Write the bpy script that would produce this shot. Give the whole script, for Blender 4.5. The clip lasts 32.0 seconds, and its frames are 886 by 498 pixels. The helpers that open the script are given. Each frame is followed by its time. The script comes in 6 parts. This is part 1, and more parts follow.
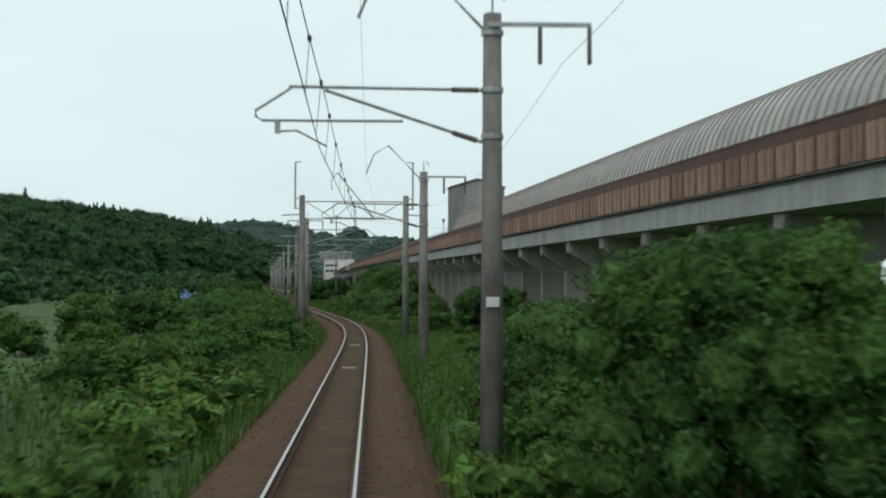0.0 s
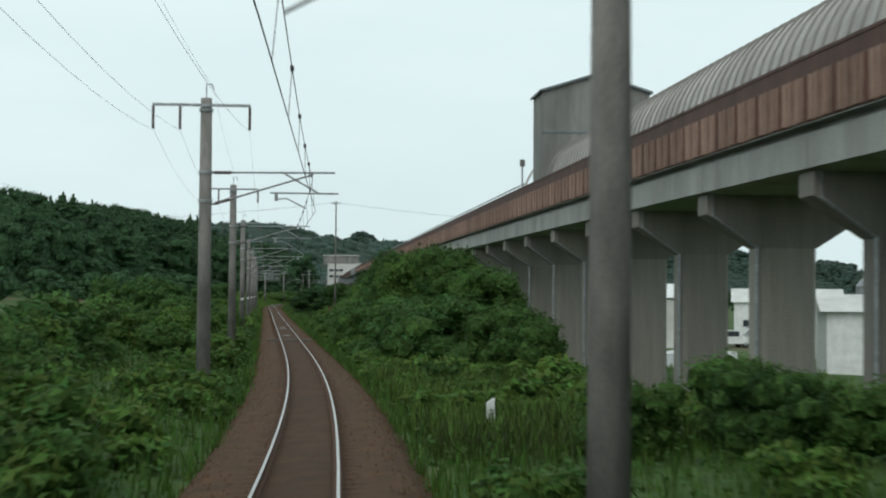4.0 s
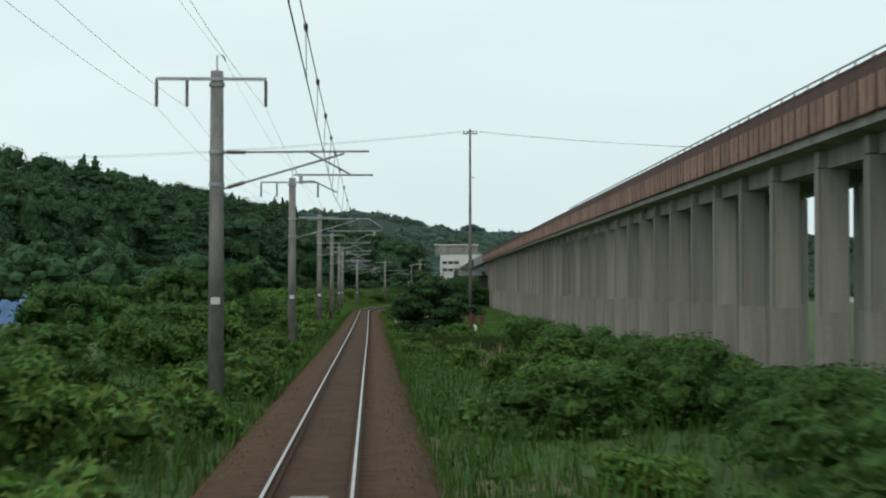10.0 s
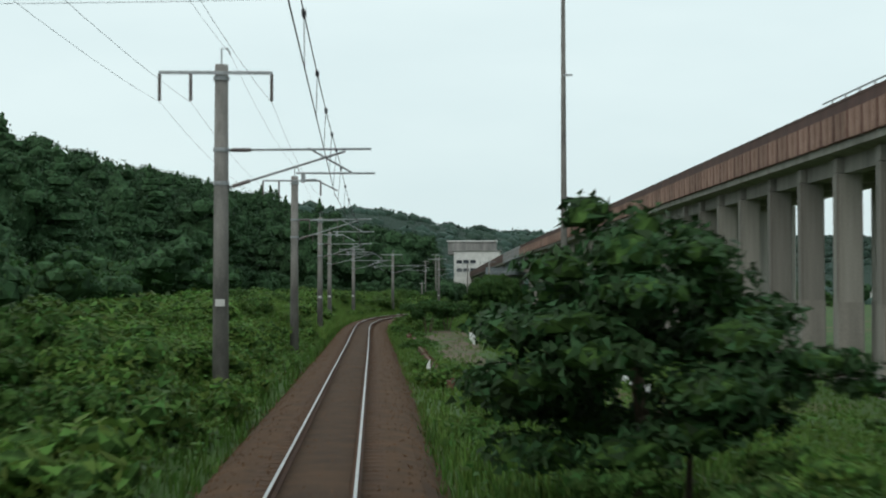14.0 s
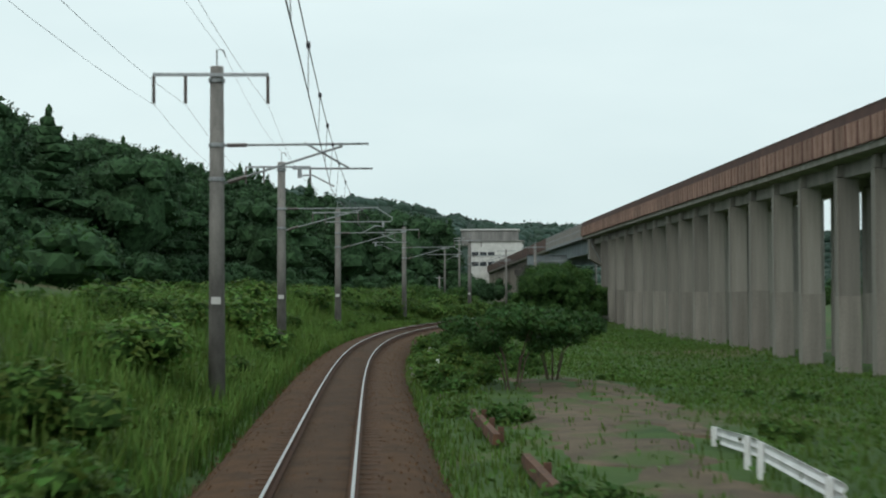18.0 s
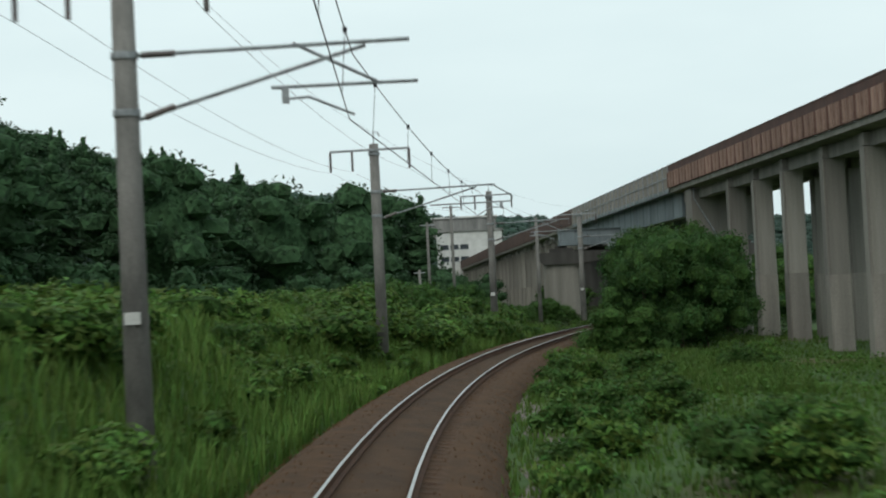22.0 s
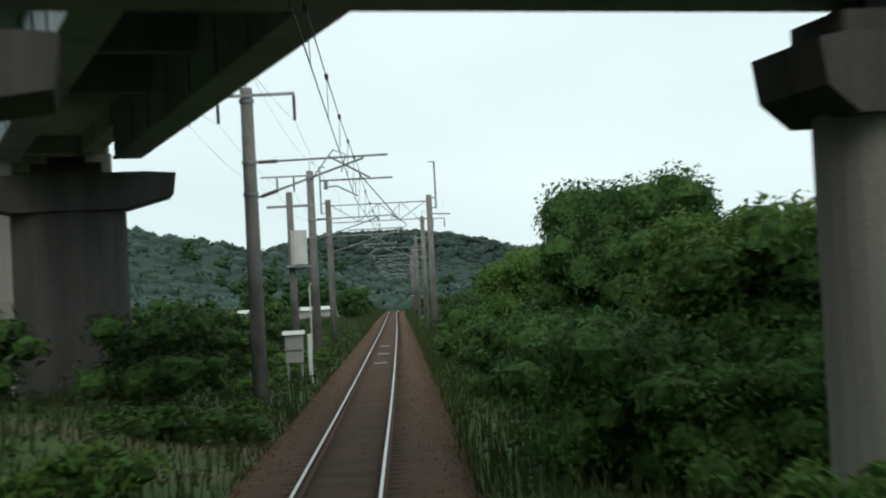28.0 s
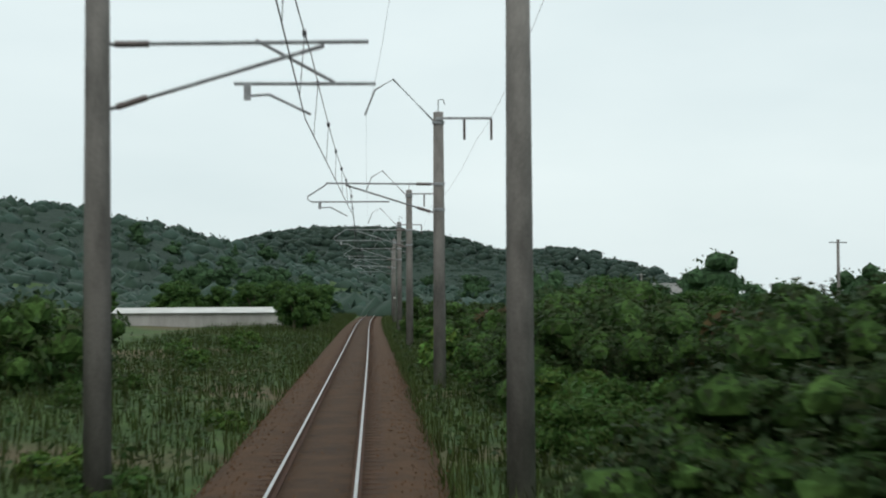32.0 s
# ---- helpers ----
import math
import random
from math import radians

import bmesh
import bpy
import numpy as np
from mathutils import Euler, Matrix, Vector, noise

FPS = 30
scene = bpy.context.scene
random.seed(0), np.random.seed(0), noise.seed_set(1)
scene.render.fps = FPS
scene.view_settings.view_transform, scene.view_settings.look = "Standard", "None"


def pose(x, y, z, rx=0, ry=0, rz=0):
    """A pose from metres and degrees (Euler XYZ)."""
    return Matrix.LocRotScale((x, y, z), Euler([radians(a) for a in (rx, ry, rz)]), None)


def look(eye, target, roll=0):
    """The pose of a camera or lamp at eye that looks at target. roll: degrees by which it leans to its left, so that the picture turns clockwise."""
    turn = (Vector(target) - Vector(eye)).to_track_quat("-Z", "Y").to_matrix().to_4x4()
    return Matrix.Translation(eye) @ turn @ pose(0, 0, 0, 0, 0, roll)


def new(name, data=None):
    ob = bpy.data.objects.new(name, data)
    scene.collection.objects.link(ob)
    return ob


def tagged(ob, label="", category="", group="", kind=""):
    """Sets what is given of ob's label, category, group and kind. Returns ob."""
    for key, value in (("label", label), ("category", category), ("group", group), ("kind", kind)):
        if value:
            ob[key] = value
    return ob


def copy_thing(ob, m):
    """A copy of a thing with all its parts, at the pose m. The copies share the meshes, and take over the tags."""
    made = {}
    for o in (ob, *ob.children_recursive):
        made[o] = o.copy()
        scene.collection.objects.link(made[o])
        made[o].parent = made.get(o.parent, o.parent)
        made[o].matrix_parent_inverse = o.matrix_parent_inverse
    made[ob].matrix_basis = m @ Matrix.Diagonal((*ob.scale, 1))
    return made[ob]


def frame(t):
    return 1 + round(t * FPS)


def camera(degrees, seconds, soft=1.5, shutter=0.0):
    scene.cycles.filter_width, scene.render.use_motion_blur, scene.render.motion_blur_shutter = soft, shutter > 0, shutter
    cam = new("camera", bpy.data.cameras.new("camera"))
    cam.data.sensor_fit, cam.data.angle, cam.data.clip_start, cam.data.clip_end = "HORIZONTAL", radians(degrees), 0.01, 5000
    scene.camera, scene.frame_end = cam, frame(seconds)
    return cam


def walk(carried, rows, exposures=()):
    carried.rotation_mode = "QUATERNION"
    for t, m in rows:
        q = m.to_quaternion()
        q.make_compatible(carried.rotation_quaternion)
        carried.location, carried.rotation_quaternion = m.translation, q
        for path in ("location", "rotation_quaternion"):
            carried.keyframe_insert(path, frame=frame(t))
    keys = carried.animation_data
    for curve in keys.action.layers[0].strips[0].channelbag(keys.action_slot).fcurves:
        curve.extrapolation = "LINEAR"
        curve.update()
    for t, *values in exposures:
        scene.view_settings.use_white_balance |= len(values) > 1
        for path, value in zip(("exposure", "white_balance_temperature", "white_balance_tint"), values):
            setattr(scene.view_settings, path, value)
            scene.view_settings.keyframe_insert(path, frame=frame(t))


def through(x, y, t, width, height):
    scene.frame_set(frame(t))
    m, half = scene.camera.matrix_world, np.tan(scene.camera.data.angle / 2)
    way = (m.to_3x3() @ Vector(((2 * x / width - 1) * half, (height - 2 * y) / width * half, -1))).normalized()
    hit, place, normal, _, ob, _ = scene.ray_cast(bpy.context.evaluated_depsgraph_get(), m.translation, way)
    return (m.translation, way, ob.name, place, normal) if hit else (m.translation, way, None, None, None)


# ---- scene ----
FOV = 30.0
cam = camera(FOV, 32.0, soft=2.0, shutter=0.42)
ROWS = [
    (0.0, 0.792, 4.189, 2.527, 91.501, -0.156, -2.389),
    (0.5, 0.790, 14.863, 2.530, 91.513, 0.018, -2.357),
    (1.0, 0.785, 25.537, 2.535, 91.524, 0.170, -2.334),
    (1.5, 0.776, 36.225, 2.541, 91.565, 0.096, -2.346),
    (2.0, 0.765, 46.896, 2.547, 91.606, 0.024, -2.359),
    (2.5, 0.752, 57.522, 2.555, 91.609, 0.055, -2.355),
    (3.0, 0.732, 68.123, 2.565, 91.670, 0.014, -2.311),
    (3.5, 0.693, 78.701, 2.578, 91.731, -0.157, -2.231),
    (4.0, 0.614, 89.264, 2.593, 91.792, -0.477, -2.076),
    (4.5, 0.472, 99.820, 2.610, 91.852, -0.896, -1.799),
    (5.0, 0.246, 110.369, 2.628, 91.779, -1.399, -1.443),
    (5.5, -0.083, 120.893, 2.645, 91.780, -1.723, -0.883),
    (6.0, -0.520, 131.389, 2.660, 91.781, -1.825, -0.237),
    (6.5, -1.059, 141.852, 2.673, 91.748, -1.803, 0.370),
    (7.0, -1.675, 152.280, 2.683, 91.714, -1.502, 0.902),
    (7.5, -2.340, 162.664, 2.692, 91.692, -1.046, 1.262),
    (8.0, -3.038, 173.020, 2.702, 91.671, -0.633, 1.474),
    (8.5, -3.752, 183.361, 2.715, 91.675, -0.317, 1.613),
    (9.0, -4.477, 193.684, 2.732, 91.680, -0.167, 1.681),
    (9.5, -5.207, 203.986, 2.751, 91.687, -0.062, 1.647),
    (10.0, -5.939, 214.270, 2.773, 91.695, -0.008, 1.604),
    (10.5, -6.674, 224.539, 2.796, 91.729, 0.117, 1.643),
    (11.0, -7.407, 234.784, 2.821, 91.763, 0.247, 1.678),
    (11.5, -8.138, 244.989, 2.847, 91.722, 0.008, 1.661),
    (12.0, -8.866, 255.168, 2.875, 91.680, -0.234, 1.644),
    (12.5, -9.593, 265.332, 2.905, 91.711, -0.041, 1.673),
    (13.0, -10.316, 275.470, 2.936, 91.742, 0.152, 1.697),
    (13.5, -11.035, 285.575, 2.969, 91.829, 0.055, 1.725),
    (14.0, -11.752, 295.664, 3.004, 91.830, 0.061, 1.700),
    (14.5, -12.471, 305.734, 3.042, 91.831, 0.048, 1.683),
    (15.0, -13.190, 315.776, 3.081, 91.832, 0.042, 1.679),
    (15.5, -13.910, 325.778, 3.121, 91.833, 0.062, 1.685),
    (16.0, -14.628, 335.738, 3.162, 91.885, 0.205, 1.701),
    (16.5, -15.341, 345.636, 3.204, 91.852, 0.254, 1.732),
    (17.0, -16.050, 355.481, 3.248, 91.819, 0.283, 1.751),
    (17.5, -16.756, 365.276, 3.293, 91.800, 0.267, 1.720),
    (18.0, -17.462, 375.033, 3.340, 91.780, 0.226, 1.701),
    (18.5, -18.171, 384.756, 3.387, 91.809, 0.126, 1.654),
    (19.0, -18.883, 394.462, 3.435, 91.838, 0.076, 1.616),
    (19.5, -19.594, 404.167, 3.482, 91.888, 0.001, 1.586),
    (20.0, -20.295, 413.879, 3.527, 91.937, 0.079, 1.531),
    (20.5, -20.968, 423.612, 3.570, 91.898, 0.580, 1.474),
    (21.0, -21.581, 433.370, 3.610, 91.859, 1.323, 1.277),
    (21.5, -22.098, 443.163, 3.646, 91.857, 2.013, 0.786),
    (22.0, -22.475, 452.976, 3.681, 91.855, 2.795, 0.048),
    (22.5, -22.670, 462.796, 3.715, 91.841, 3.768, -0.920),
    (23.0, -22.655, 472.621, 3.751, 91.828, 4.577, -2.121),
    (23.5, -22.402, 482.452, 3.791, 91.794, 5.035, -3.521),
    (24.0, -21.902, 492.267, 3.835, 91.759, 5.247, -5.037),
    (24.5, -21.149, 502.039, 3.883, 91.783, 5.271, -6.530),
    (25.0, -20.142, 511.791, 3.933, 91.807, 5.163, -8.036),
    (25.5, -18.880, 521.542, 3.986, 91.845, 5.155, -9.454),
    (26.0, -17.370, 531.268, 4.040, 91.848, 5.041, -10.886),
    (26.5, -15.625, 540.961, 4.097, 91.850, 4.752, -12.285),
    (27.0, -13.685, 550.595, 4.159, 91.851, 4.186, -13.565),
    (27.5, -11.593, 560.149, 4.226, 91.851, 3.373, -14.660),
    (28.0, -9.395, 569.626, 4.293, 91.783, 3.039, -15.344),
    (28.5, -7.140, 579.022, 4.360, 91.806, 2.176, -15.950),
    (29.0, -4.852, 588.356, 4.423, 91.829, 1.466, -16.316),
    (29.5, -2.557, 597.643, 4.482, 91.859, 0.688, -16.506),
    (30.0, -0.262, 606.904, 4.538, 91.888, 0.150, -16.559),
    (30.5, 2.028, 616.165, 4.590, 91.897, 0.030, -16.458),
    (31.0, 4.314, 625.422, 4.639, 91.906, 0.092, -16.327),
    (31.5, 6.599, 634.683, 4.686, 91.876, 0.213, -16.258),
    (32.0, 8.884, 643.943, 4.732, 91.846, 0.351, -16.214),
]
walk(cam, [(t, pose(x, y, z, rx, ry, rz)) for t, x, y, z, rx, ry, rz in ROWS],
     exposures=[(0.0, 0.0, 6500, 10), (23.0, 0.0, 6500, 10), (25.0, 0.25, 6500, 10), (26.2, 0.2, 6500, 10), (27.5, 0.08, 6500, 10), (28.0, 0.12, 6500, 10), (29.0, -0.06, 6500, 10), (30.0, -0.15, 6550, 11), (31.0, -0.06, 6650, 14), (32.0, 0.0, 6650, 14)])

# ---- daylight: an overcast early evening ----
SUN_EL, SUN_AZ = 43.0, 202.0
world = bpy.data.worlds.new("overcast_sky")
scene.world = world
world.use_nodes = True
wn, wl = world.node_tree.nodes, world.node_tree.links
wn.clear()
w_out = wn.new("ShaderNodeOutputWorld")
w_bg = wn.new("ShaderNodeBackground")
w_sky = wn.new("ShaderNodeTexSky")
w_sky.sky_type = "NISHITA"
w_sky.sun_disc = False
w_sky.sun_elevation, w_sky.sun_rotation = radians(SUN_EL), radians(SUN_AZ)
w_sky.air_density, w_sky.dust_density = 1.0, 2.5
w_tc = wn.new("ShaderNodeTexCoord")
w_map = wn.new("ShaderNodeMapping")
w_map.inputs["Scale"].default_value = (1.0, 1.0, 3.5)
w_noise = wn.new("ShaderNodeTexNoise")
w_noise.inputs["Scale"].default_value = 2.2
w_noise.inputs["Detail"].default_value = 5.0
w_ramp = wn.new("ShaderNodeValToRGB")
w_ramp.color_ramp.elements[0].position, w_ramp.color_ramp.elements[1].position = 0.30, 0.72
w_ramp.color_ramp.elements[0].color = (6.9, 8.4, 8.6, 1)
w_ramp.color_ramp.elements[1].color = (8.45, 9.9, 9.9, 1)
w_mix = wn.new("ShaderNodeMixRGB")
w_mix.inputs["Fac"].default_value = 0.93
w_bg.inputs["Strength"].default_value = 0.1
wl.new(w_tc.outputs["Generated"], w_map.inputs["Vector"])
wl.new(w_map.outputs["Vector"], w_noise.inputs["Vector"])
wl.new(w_noise.outputs["Fac"], w_ramp.inputs["Fac"])
wl.new(w_sky.outputs["Color"], w_mix.inputs["Color1"])
wl.new(w_ramp.outputs["Color"], w_mix.inputs["Color2"])
wl.new(w_mix.outputs["Color"], w_bg.inputs["Color"])
wl.new(w_bg.outputs["Background"], w_out.inputs["Surface"])

sun_data = bpy.data.lights.new("sun", "SUN")
sun_data.energy, sun_data.angle, sun_data.color = 1.0, radians(40), (1.0, 0.96, 0.9)
sun = new("sun", sun_data)
sun.matrix_world = look((0, 0, 300), (0 - 300 * math.sin(radians(SUN_AZ)), -300 * math.cos(radians(SUN_AZ)), 300 - 300 * math.tan(radians(SUN_EL))))

# ---- the line's alignment: curvature every 20 m (1e-5 / m, left positive), change of grade every 60 m (1e-6 / m) ----
KAPPA = [12.3, 5.7, 2.3, 2.8, -0.1, 13.2, 54.3, 98.7, 108.8, 59.5, 13.5, 1.9, 2.4, -0.0, -0.1, -2.4, -0.5, 4.8, 1.7, -2.4, 4.3, 6.1, -9.0, -74.9, -173.6, -248.3, -272.1, -266.3, -258.2, -193.6, -87.8, -12.3, 15.1, 4.7, -2.7, 5.0, 3.3, 2.5, 4.3, 0.8, -6.6, -14.1, -17.7, -14.5, -3.1]
GRADE = [9.15, 8.93, 6.14, 9.19, 13.93, 17.81, 16.91, 7.28, 0.04, 1.94, 0.53, -6.16, -9.64, -13.02, -16.11, -17.54]
CANT = 39.42
DS = 2.0
AS = np.arange(-30.0, 1400.0, DS)
_kn = np.append(-30 + 20.0 * np.arange(len(KAPPA)), [880.0, 2000.0])
_k = np.interp(AS, _kn, np.append(KAPPA, [0.0, 0.0])) * 1e-5
_th = np.concatenate([[0], np.cumsum((_k[1:] + _k[:-1]) / 2 * DS)])
_th -= _th[15]
_gr = np.concatenate([[0], np.cumsum(np.interp(AS, -30 + 60.0 * np.arange(len(GRADE)), GRADE)[:-1] * 1e-6 * DS)])
_tm, _gm = (_th[1:] + _th[:-1]) / 2, (_gr[1:] + _gr[:-1]) / 2
AX = np.concatenate([[0], np.cumsum(-np.sin(_tm) * DS)])
AY = np.concatenate([[0], np.cumsum(np.cos(_tm) * DS)])
AZ = np.concatenate([[0], np.cumsum(_gm * DS)])
AX, AY, AZ = AX - AX[15], AY - AY[15], AZ - AZ[15]
AC = CANT * np.convolve(np.pad(_k, 5, mode="edge"), np.ones(11) / 11, "valid")


def tp(s, lat=0.0, up=0.0, cant=False):
    """A place beside the line: s along it, lat to the right of its middle, up over the rail heads."""
    x, y, z, th, c = (float(np.interp(s, AS, a)) for a in (AX, AY, AZ, _th, AC))
    return Vector((x + math.cos(th) * lat, y + math.sin(th) * lat, z + up + (lat * c if cant else 0.0)))


def heading(s):
    return float(np.interp(s, AS, _th))


def tm(s, lat=0.0, up=0.0, turn=0.0):
    """The pose of a thing beside the line, its y axis along it."""
    return Matrix.Translation(tp(s, lat, up)) @ Matrix.Rotation(heading(s) + radians(turn), 4, "Z")


def to_line(x, y):
    """s and lat for arrays of places."""
    q = np.arange(0, len(AS), 3)
    xs, ys = np.asarray(x, float).ravel(), np.asarray(y, float).ravel()
    s, lat = np.empty_like(xs), np.empty_like(xs)
    for a in range(0, len(xs), 20000):
        b = slice(a, a + 20000)
        dd = (xs[b, None] - AX[q]) ** 2 + (ys[b, None] - AY[q]) ** 2
        j = q[dd.argmin(1)]
        dx, dy = xs[b] - AX[j], ys[b] - AY[j]
        s[b] = AS[j] + (-np.sin(_th[j]) * dx + np.cos(_th[j]) * dy)
        lat[b] = np.cos(_th[j]) * dx + np.sin(_th[j]) * dy
    return s, lat


# ---- materials ----
def material(name, base, dark=None, scale=3.0, rough=0.8, metal=0.0, bump=0.3, fine=40.0, streak=None, rnd=0.0, island=0.0, spec=0.3, contrast=(0.35, 0.65)):
    """A procedural surface: two colours mixed by noise at two scales, with fine relief. streak: (sx, sy, sz) stretches the stains."""
    m = bpy.data.materials.new(name)
    m.use_nodes = True
    n, l = m.node_tree.nodes, m.node_tree.links
    p = n["Principled BSDF"]
    p.inputs["Roughness"].default_value = rough
    p.inputs["Metallic"].default_value = metal
    p.inputs["Specular IOR Level"].default_value = spec
    dark = dark or tuple(c * 0.6 for c in base)
    tc = n.new("ShaderNodeTexCoord")
    mp = n.new("ShaderNodeMapping")
    mp.inputs["Scale"].default_value = streak or (1, 1, 1)
    l.new(tc.outputs["Object"], mp.inputs["Vector"])
    n1 = n.new("ShaderNodeTexNoise")
    n1.inputs["Scale"].default_value, n1.inputs["Detail"].default_value = scale, 6
    n1.inputs["Roughness"].default_value = 0.65
    l.new(mp.outputs["Vector"], n1.inputs["Vector"])
    r = n.new("ShaderNodeValToRGB")
    r.color_ramp.elements[0].position, r.color_ramp.elements[1].position = contrast
    r.color_ramp.elements[0].color, r.color_ramp.elements[1].color = (*dark, 1), (*base, 1)
    l.new(n1.outputs["Fac"], r.inputs["Fac"])
    n2 = n.new("ShaderNodeTexNoise")
    n2.inputs["Scale"].default_value, n2.inputs["Detail"].default_value = fine, 4
    l.new(tc.outputs["Object"], n2.inputs["Vector"])
    hs = n.new("ShaderNodeHueSaturation")
    l.new(r.outputs["Color"], hs.inputs["Color"])
    val = n.new("ShaderNodeMapRange")
    val.inputs["To Min"].default_value, val.inputs["To Max"].default_value = 0.78, 1.22
    l.new(n2.outputs["Fac"], val.inputs["Value"])
    last = val.outputs["Result"]
    for node, sock, amount in (("ShaderNodeObjectInfo", "Random", rnd), ("ShaderNodeNewGeometry", "Random Per Island", island)):
        if amount:
            o = n.new(node)
            mr = n.new("ShaderNodeMapRange")
            mr.inputs["To Min"].default_value, mr.inputs["To Max"].default_value = 1 - amount, 1 + amount
            l.new(o.outputs[sock], mr.inputs["Value"])
            mul = n.new("ShaderNodeMath")
            mul.operation = "MULTIPLY"
            l.new(last, mul.inputs[0])
            l.new(mr.outputs["Result"], mul.inputs[1])
            last = mul.outputs["Value"]
    l.new(last, hs.inputs["Value"])
    l.new(hs.outputs["Color"], p.inputs["Base Color"])
    if bump:
        b = n.new("ShaderNodeBump")
        b.inputs["Strength"].default_value, b.inputs["Distance"].default_value = bump, 0.02
        l.new(n2.outputs["Fac"], b.inputs["Height"])
        l.new(b.outputs["Normal"], p.inputs["Normal"])
    return m


def leafy(name, base, dark, rnd=0.25, island=0.45, through=0.25, hue=0.02):
    """Foliage: each leaf and each plant differs a little, and light comes through."""
    m = material(name, base, dark, scale=0.9, rough=0.6, bump=0.0, fine=6.0, rnd=rnd, island=island, spec=0.12)
    n, l = m.node_tree.nodes, m.node_tree.links
    p = n["Principled BSDF"]
    hs = p.inputs["Base Color"].links[0].from_node
    o = n.new("ShaderNodeNewGeometry")
    mr = n.new("ShaderNodeMapRange")
    mr.inputs["To Min"].default_value, mr.inputs["To Max"].default_value = 0.5 - hue, 0.5 + hue
    l.new(o.outputs["Random Per Island"], mr.inputs["Value"])
    l.new(mr.outputs["Result"], hs.inputs["Hue"])
    t = n.new("ShaderNodeBsdfTranslucent")
    l.new(hs.outputs["Color"], t.inputs["Color"])
    mx = n.new("ShaderNodeMixShader")
    mx.inputs["Fac"].default_value = through
    l.new(p.outputs["BSDF"], mx.inputs[1])
    l.new(t.outputs["BSDF"], mx.inputs[2])
    l.new(mx.outputs["Shader"], n["Material Output"].inputs["Surface"])
    return m


M_OILED = material("oil_stained_ballast", (0.074, 0.0375, 0.0165), (0.037, 0.0192, 0.0092), scale=1.2, rough=0.95, bump=1.0, fine=18)
M_BALLAST = material("rusty_ballast", (0.088, 0.0425, 0.0170), (0.045, 0.0220, 0.0092), scale=1.6, rough=0.95, bump=1.0, fine=18)
M_SLEEPER = material("old_sleeper", (0.074, 0.038, 0.021), (0.044, 0.023, 0.013), scale=4, rough=0.9, rnd=0.2)
M_RAILHEAD = material("polished_rail", (0.52, 0.52, 0.52), (0.42, 0.40, 0.38), scale=2, rough=0.28, metal=1.0, bump=0.05)
M_RAILWEB = material("rusted_rail", (0.12, 0.055, 0.03), (0.06, 0.03, 0.02), scale=6, rough=0.85)
M_CONCRETE = material("weathered_concrete", (0.285, 0.268, 0.238), (0.150, 0.141, 0.124), scale=0.7, rough=0.9, bump=0.35, fine=14, streak=(1.6, 1.6, 0.10), rnd=0.24, contrast=(0.3, 0.7))
M_LIFT = material("newer_concrete", (0.272, 0.252, 0.222), (0.160, 0.148, 0.130), scale=0.8, rough=0.9, bump=0.35, fine=14, streak=(1.6, 1.6, 0.12), rnd=0.14, contrast=(0.3, 0.7))
M_SLAB = material("pale_concrete", (0.36, 0.36, 0.345), (0.24, 0.24, 0.225), scale=0.6, rough=0.9, bump=0.3, fine=14, streak=(1, 1, 0.3), rnd=0.06)
M_POLE = material("pole_concrete", (0.215, 0.205, 0.19), (0.10, 0.096, 0.09), scale=1.1, rough=0.9, bump=0.3, fine=20, streak=(1.5, 1.5, 0.5), rnd=0.15)
M_BROWN = material("rust_brown_steel", (0.108, 0.058, 0.045), (0.058, 0.033, 0.027), scale=1.4, rough=0.75, bump=0.15, fine=12, streak=(1, 1, 0.15), rnd=0.16)
M_BROWNCAP = material("dark_rust_steel", (0.115, 0.055, 0.042), (0.06, 0.032, 0.027), scale=1.4, rough=0.7, bump=0.15, fine=12, streak=(1, 1, 0.3), rnd=0.1)
M_BROWNRIB = material("faded_brown_steel", (0.33, 0.222, 0.175), (0.115, 0.058, 0.045), scale=2.2, rough=0.8, bump=0.15, fine=12, streak=(1.6, 1.6, 0.14), rnd=0.22, contrast=(0.36, 0.58))
# About a quarter of M_CONCRETE's colour values.
M_DARKCON = material("dark_concrete", (0.072, 0.068, 0.063), (0.036, 0.034, 0.031), scale=0.7, rough=0.9, bump=0.35, fine=14, streak=(1.2, 1.2, 0.15))
M_GREYWALL = material("grey_panel", (0.33, 0.30, 0.26), (0.20, 0.18, 0.155), scale=0.9, rough=0.85, streak=(1, 1, 0.2), rnd=0.12)
M_STEEL = material("grey_painted_steel", (0.20, 0.235, 0.25), (0.11, 0.13, 0.14), scale=0.6, rough=0.5, bump=0.05, streak=(1, 1, 0.25))
M_GALV = material("galvanised_steel", (0.36, 0.38, 0.39), (0.22, 0.23, 0.24), scale=5, rough=0.5, metal=0.4, bump=0.05)
M_WIRE = material("dark_wire", (0.06, 0.06, 0.065), (0.03, 0.03, 0.035), scale=5, rough=0.6, metal=0.5, bump=0)
M_INSUL = material("brown_insulator", (0.12, 0.10, 0.09), (0.07, 0.06, 0.06), scale=8, rough=0.3, bump=0)
M_HOOD = material("weathered_hood_sheet", (0.47, 0.445, 0.42), (0.28, 0.262, 0.248), scale=0.8, rough=0.7, bump=0.1, fine=8, streak=(1, 1, 0.35), rnd=0.08)
M_SEAM = material("dark_roof_seam", (0.32, 0.305, 0.285), (0.20, 0.19, 0.178), scale=1.0, rough=0.8, bump=0.1)
